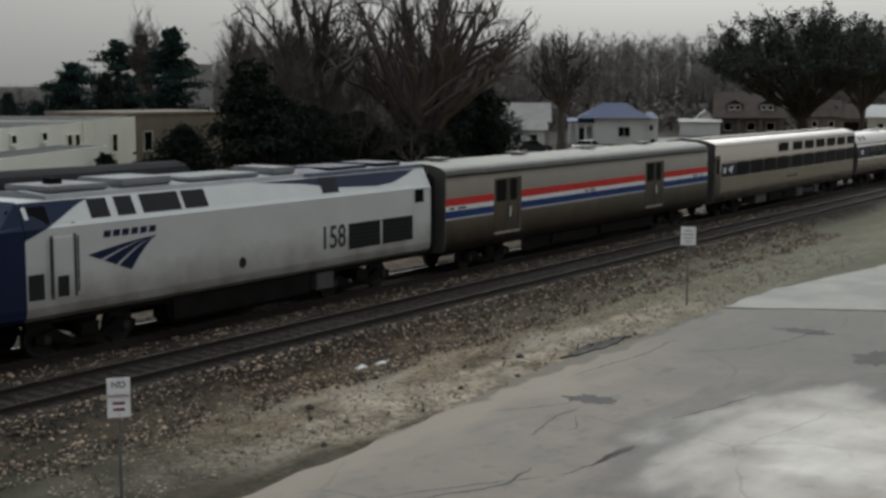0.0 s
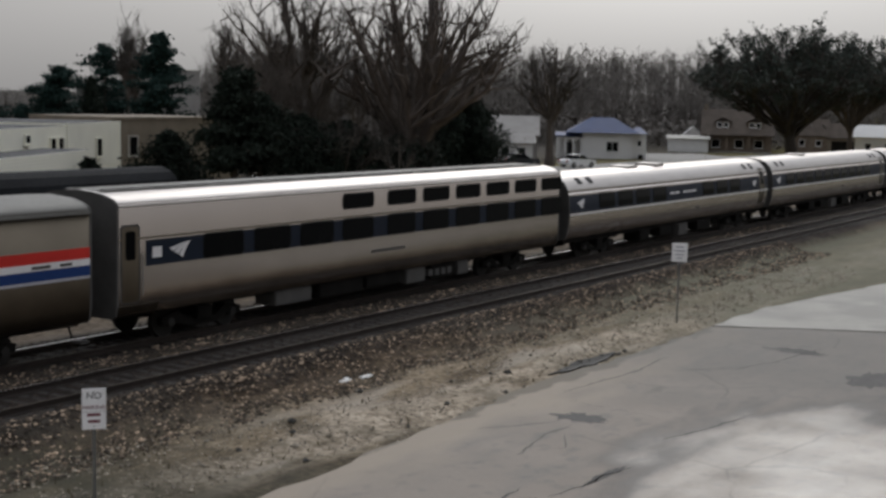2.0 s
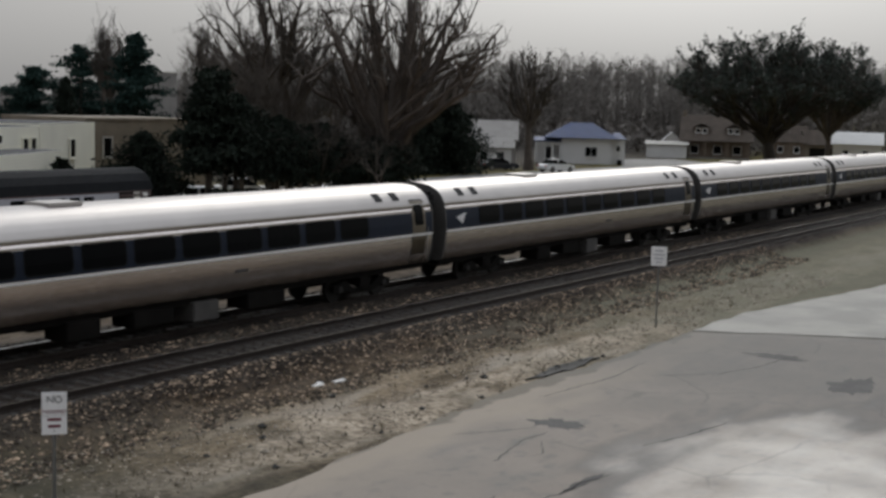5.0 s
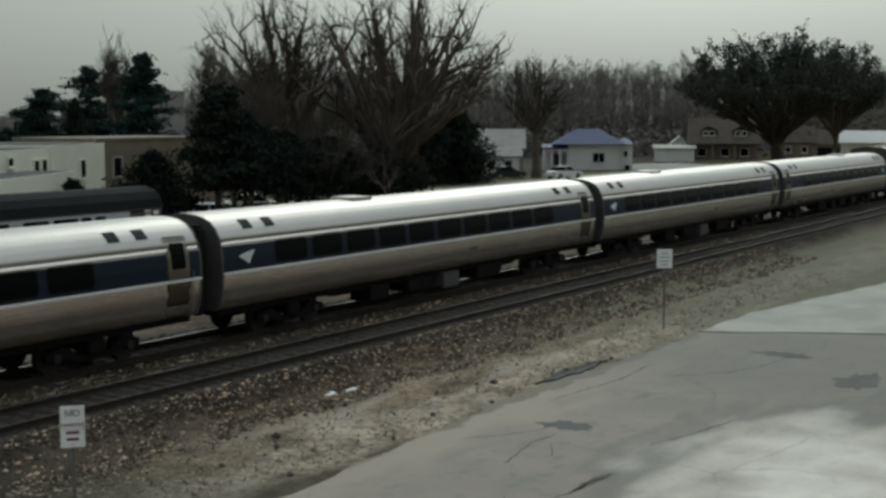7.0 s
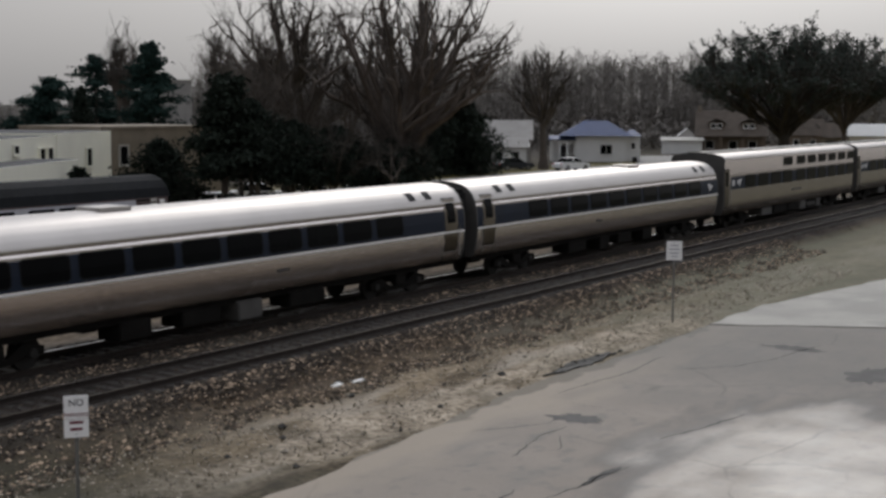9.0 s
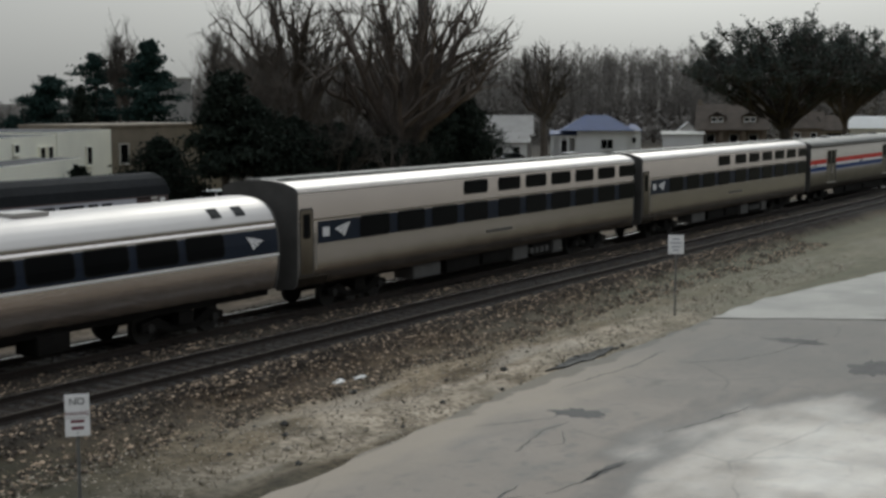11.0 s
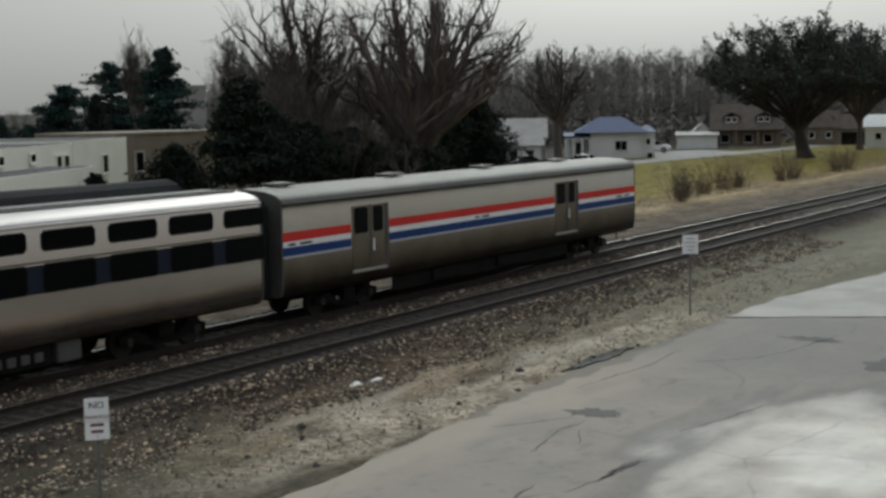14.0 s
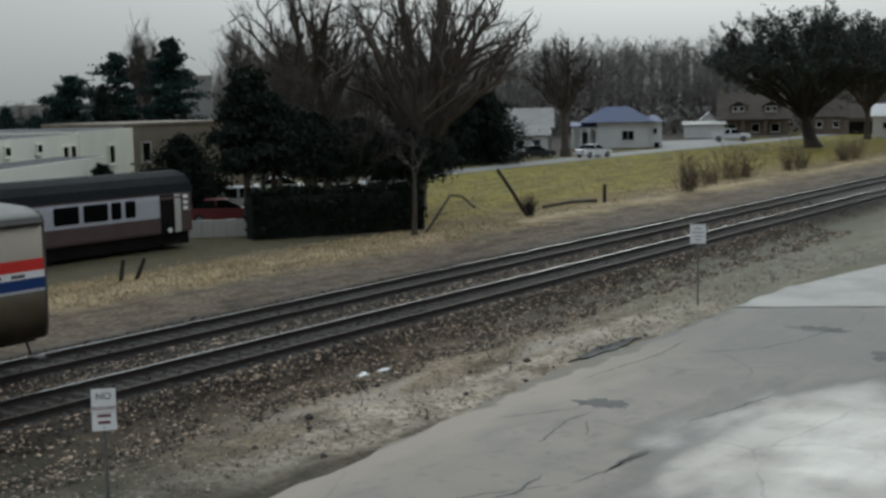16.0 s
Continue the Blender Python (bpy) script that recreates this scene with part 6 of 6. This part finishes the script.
def grey_house():
    b = thing("grey_house", pose(147.5, 86.0, -0.5, 0, 0, -60), "pale grey house behind the yard tree", "house")
    part("wall", box(-3.6, 3.6, -3, 3.5, 0, 3.2), M_GREY_WALL, b)
    part("roof", gable(7.2, 6.5, 3.2, 5.6), M_GREY_WALL, b, "grey gabled roof").location = (0, 0.25, 0)
    part("porch_roof", prism([(-5.0, 2.3), (-5.0, 2.42), (-3.0, 2.9), (-3.0, 2.75)], -3.4, 3.4), M_TRIM, b)
    for x in (-2.8, 0, 2.8):
        part("porch_post", box(x - 0.09, x + 0.09, -4.9, -4.72, 0, 2.35), M_TRIM, b)
    for x in (-1.9, 1.6):
        pane_window(b, pose(x, -3.04, 1.6), 0.9, 1.3)
    pane_window(b, pose(0, -3.04, 2.75), 0.8, 0.6)


def stone_house():
    b = thing("stone_house", pose(203.6, 76.2, -0.5, 0, 0, -70), "stone house with brown shingled roof and two dormers", "house")
    part("wall", box(-5.4, 5.2, -3, 5, 0, 3.0), M_STONE_WALL, b, "rubble stone wall")
    part("roof", prism([(-4.6, 2.75), (-4.6, 2.9), (0.9, 6.9), (5.4, 3.0), (5.4, 2.85), (0.9, 6.72)], -5.8, 5.6), M_SHINGLE, b, "brown shingled roof over the porch")
    for x in (-5.0, -1.7, 1.7, 4.8):
        part("porch_post", box(x - 0.18, x + 0.18, -4.4, -4.05, 0, 2.8), M_STONE_WALL, b)
    for x in (-2.4, 2.6):
        d = part("dormer", box(x - 1.1, x + 1.1, -2.9, 0.4, 3.9, 5.0), M_STONE_WALL, b)
        part("dormer_roof", prism([(-1.4, 4.95), (0, 5.7), (1.4, 4.95), (1.4, 4.85), (0, 5.58), (-1.4, 4.85)], -3.2, 0.9, "y"), M_SHINGLE, d).location = (x, 0, 0)
        for s in (-0.5, 0.5):
            pane_window(d, pose(x + s, -2.95, 4.45), 0.62, 0.62)
    for x in (-3.4, 0.2, 3.2):
        pane_window(b, pose(x, -3.04, 1.5), 1.2, 1.2)
    part("chimney", box(-5.5, -4.9, 0.6, 1.3, 4.0, 7.6), M_BROWN_WALL, b)
    part("porch_floor", box(-5.4, 5.2, -4.5, -3.0, 0, 0.3), M_CONCRETE, b)


def shed(name, x, y, turn, w, d, h, ridge, wall, roof, label, opening=None, win=None):
    b = thing(name, pose(x, y, -0.5, 0, 0, turn), label, "house")
    part("wall", box(-w / 2, w / 2, -d / 2, d / 2, 0, h), wall, b)
    part("roof", gable(w, d, h + 0.02, ridge), roof, b)
    gab = prism([(-d / 2, h), (0, ridge - 0.16), (d / 2, h)], -w / 2 + 0.01, w / 2 - 0.01)
    part("gable", gab, wall, b)
    if opening:
        # The bay's interior shade is a near-black sheet on the wall.
        part("garage_bay_shade", box(opening[0], opening[1], -d / 2 - 0.03, -d / 2 + 0.02, 0.05, opening[2]), M_UNDER, b, "dark sheet for the shade inside an open garage bay")
    for wx, wz in (win or ()):
        pane_window(b, pose(wx, -d / 2 - 0.04, wz), 0.8, 0.9)
    return b


def warehouse():
    b = thing("grey_warehouse", pose(106.5, 105.0, -0.5, 0, 0, -45), "tall pale grey flat-roofed warehouse behind the pines", "building")
    part("wall", box(-2.8, 2.8, 0, 9, 0, 9.9), M_GREY_WALL, b, "pale grey sheet wall")
    part("wall", box(-10.5, -2.803, 0.4, 9, 0, 7.9), M_GREY_WALL, b)
    part("parapet", box(-2.9, 2.9, -0.1, 9.1, 9.9, 10.1), M_PALE_WALL, b)
    part("roof", box(-10.6, -2.95, 0.3, 9.1, 7.9, 8.05), M_DARK_ROOF, b)


warehouse()
cream_building()
brown_building()
white_house()
grey_house()
stone_house()
shed("white_garage", 197.0, 82.0, -66, 6.2, 4.0, 2.2, 2.7, M_TRIM, M_PALE_WALL, "low white garage beside the stone house")
shed("white_gable_shed", 205, 84.5, 24, 4.0, 2.6, 2.6, 4.0, M_TRIM, M_TRIM, "small white gabled shed behind the garage")
shed("brown_house", 216, 68.5, -72, 5.6, 6, 2.9, 5.6, M_STONE_WALL, M_SHINGLE, "brown house half hidden by the dark tree", None, ((-1.2, 1.7), (1.4, 1.7)))
shed("brown_garage", 217.5, 63.0, -74, 5.6, 6, 2.6, 5.0, M_BROWN_WALL, M_SHINGLE, "brown garage with a dark open bay", (-2.2, 2.2, 2.1))
shed("white_shop", 204.0, 54.0, -75, 7.0, 6, 3.2, 5.0, M_WHITE_WALL, M_TRIM, "white building at the end of the street", None, ((-1.6, 1.8), (1.2, 1.8)))
shed("small_house", 141, 81.5, -60, 4.6, 4, 2.4, 3.6, M_WHITE_WALL, M_GREY_WALL, "small pale outbuilding among the trees", None, ((-1, 1.4), (1, 1.4)))
w_ = thing("garden_wall", pose(51.3, 48.6, -0.5, 0, 0, -46), "low pale block wall between coach and hedge", "wall")
for k in range(9):
    part("block", box(-2.8 + k * 0.63, -2.8 + k * 0.63 + 0.61, -0.12, 0.12, 0, 0.95 + 0.03 * (k % 2), 0.02), M_PALE_WALL, w_)

# ---- vehicles ----


def wheel_set(car, xs, y, r):
    for x in xs:
        for s in (-1, 1):
            t = bmesh.new()
            cyl((x, s * y - 0.11, r), (x, s * y + 0.11, r), r, None, 18, t)
            w = part("wheel", t, M_TYRE, car)
            part("rim", cyl((x, s * (y + 0.1), r), (x, s * (y + 0.125), r), r * 0.62, None, 12), M_POST, w)


def sedan(name, m, paint, label, group=""):
    """A saloon car, nose to +x."""
    car = thing(name, m, label, "car", group)
    side = [(-2.25, 0.35), (-2.3, 0.62), (-2.2, 0.9), (-1.55, 0.98), (0.95, 0.95), (2.0, 0.82), (2.28, 0.62), (2.25, 0.35), (1.75, 0.28), (-1.75, 0.28)]
    b = prism(side, -0.88, 0.88, "y")
    bmesh.ops.bevel(b, geom=list(b.edges), offset=0.06, segments=2, affect="EDGES")
    part("body", b, paint, car, smooth=False)
    c = bmesh.new()
    vs = [c.verts.new(p) for p in ((-1.8, -0.80, 0.94), (1.1, -0.80, 0.94), (1.1, 0.80, 0.94), (-1.8, 0.80, 0.94), (-1.05, -0.62, 1.42), (0.25, -0.62, 1.44), (0.25, 0.62, 1.44), (-1.05, 0.62, 1.42))]
    for q in ((0, 1, 5, 4), (1, 2, 6, 5), (2, 3, 7, 6), (3, 0, 4, 7), (4, 5, 6, 7)):
        c.faces.new([vs[i] for i in q])
    part("greenhouse", c, M_GLASS, car, "dark window glass")
    part("roof", box(-1.1, 0.3, -0.63, 0.63, 1.40, 1.47, 0.03), paint, car)
    for s in (-1, 1):
        part("pillar", box(-0.45, -0.35, s * 0.72 - 0.03, s * 0.72 + 0.03, 0.94, 1.42), paint, car)
        part("headlight", box(2.12, 2.27, s * 0.62 - 0.18, s * 0.62 + 0.18, 0.6, 0.74, 0.02), M_LENS, car)
        part("tail_light", box(-2.3, -2.2, s * 0.66 - 0.16, s * 0.66 + 0.16, 0.68, 0.84, 0.02), M_TAIL, car)
    part("bumper", box(2.15, 2.3, -0.82, 0.82, 0.32, 0.5, 0.04), M_UNDER, car)
    wheel_set(car, (-1.38, 1.42), 0.8, 0.32)
    return car


def pickup(name, m, paint, label, group=""):
    """A crew-cab pickup, nose to +x."""
    car = thing(name, m, label, "pickup truck", group)
    b = prism([(-2.8, 0.55), (-2.8, 1.12), (2.0, 1.12), (2.75, 1.02), (2.8, 0.55), (2.3, 0.45), (-2.3, 0.45)], -0.95, 0.95, "y")
    bmesh.ops.bevel(b, geom=list(b.edges), offset=0.06, segments=2, affect="EDGES")
    part("body", b, paint, car)
    c = bmesh.new()
    vs = [c.verts.new(p) for p in ((-1.0, -0.88, 1.1), (1.5, -0.88, 1.1), (1.5, 0.88, 1.1), (-1.0, 0.88, 1.1), (-0.85, -0.74, 1.74), (0.75, -0.74, 1.76), (0.75, 0.74, 1.76), (-0.85, 0.74, 1.74))]
    for q in ((0, 1, 5, 4), (1, 2, 6, 5), (2, 3, 7, 6), (3, 0, 4, 7), (4, 5, 6, 7)):
        c.faces.new([vs[i] for i in q])
    part("cab_glass", c, M_GLASS, car, "dark window glass")
    part("roof", box(-0.9, 0.8, -0.76, 0.76, 1.72, 1.80, 0.03), paint, car)
    for s in (-1, 1):
        for x in (-0.92, 0.0):
            part("pillar", box(x - 0.07, x + 0.07, s * 0.82 - 0.05, s * 0.82 + 0.05, 1.1, 1.74), paint, car)
        part("bed_side", box(-2.78, -1.02, s * 0.9 - 0.05, s * 0.9 + 0.05, 1.1, 1.3, 0.02), paint, car)
        part("headlight", box(2.68, 2.79, s * 0.68 - 0.18, s * 0.68 + 0.18, 0.8, 0.98, 0.02), M_LENS, car)
        part("tail_light", box(-2.82, -2.76, s * 0.8 - 0.1, s * 0.8 + 0.1, 0.85, 1.15, 0.02), M_TAIL, car)
    part("tailgate", box(-2.81, -2.73, -0.85, 0.85, 0.7, 1.3, 0.02), paint, car)
    part("bumper", box(2.72, 2.86, -0.92, 0.92, 0.45, 0.68, 0.03), M_POST, car)
    wheel_set(car, (-1.7, 1.75), 0.85, 0.4)
    return car


sedan("white_sedan", pose(135.0, 69.6, -0.40, 0, 0, -18), M_CAR_WHITE, "white saloon car parked on the street")
sedan("dark_sedan", pose(133.0, 76.0, -0.5, 0, 0, -30), M_CAR_DARK, "dark car parked by the pale house")
sedan("red_sedan", pose(57.6, 54.2, -0.5, 0, 0, -48), M_CAR_RED, "dark red car parked behind the low wall")
sedan("black_sedan", pose(103.1, 94.7, -0.5, 0, 0, -40), M_CAR_DARK, "black car parked beyond the brick building")
pickup("parked_pickup", pose(62.4, 57.3, -0.5, 0, 0, -50), M_CAR_WHITE, "white pickup parked beside the brick building")
sedan("white_sedan", pose(75.8, 65.2, -0.5, 0, 0, -42), M_CAR_WHITE, "white car parked beyond the cedars")
sedan("pale_sedan", pose(78.4, 62.0, -0.5, 0, 0, -52), M_CAR_WHITE, "pale car parked beyond the cedars")
sedan("silver_sedan", pose(67.0, 60.4, -0.5, 0, 0, -44), M_CAR_SILVER, "silver car parked beyond the cedars")
sedan("pale_sedan", pose(82.0, 60.0, -0.5, 0, 0, -44), M_CAR_WHITE, "pale car parked beyond the cedars")
truck = pickup("white_pickup", pose(176.9, 84.6, -0.41, 0, 0, -67), M_CAR_WHITE, "white crew-cab pickup driving along the street")


# ---- motion ----


def coupler_at(t):
    """Where the locomotive's rear coupler is: a train that slows a little."""
    return 39.14 - 20.91 * t + 0.11864 * t * t + 0.000256 * t ** 3


def motions():
    ts = [0.5 * k for k in range(33)]
    for car, back, turned in TRAIN:
        rows = []
        for t in ts:
            m = pose(coupler_at(t) + back, FAR, 0)
            rows.append((t, end_for_end(m) if turned else m))
        walk(car, rows)
    rows = []
    for t, x, y in ((0.0, 176.9, 84.6), (13.5, 177.6, 83.0), (14.0, 178.3, 81.3), (14.5, 179.1, 79.4), (15.0, 180.2, 76.9), (15.5, 181.1, 74.9), (16.0, 182.3, 71.8)):
        rows.append((t, pose(x, y, -0.41, 0, 0, -67)))
    walk(truck, rows)


motions()
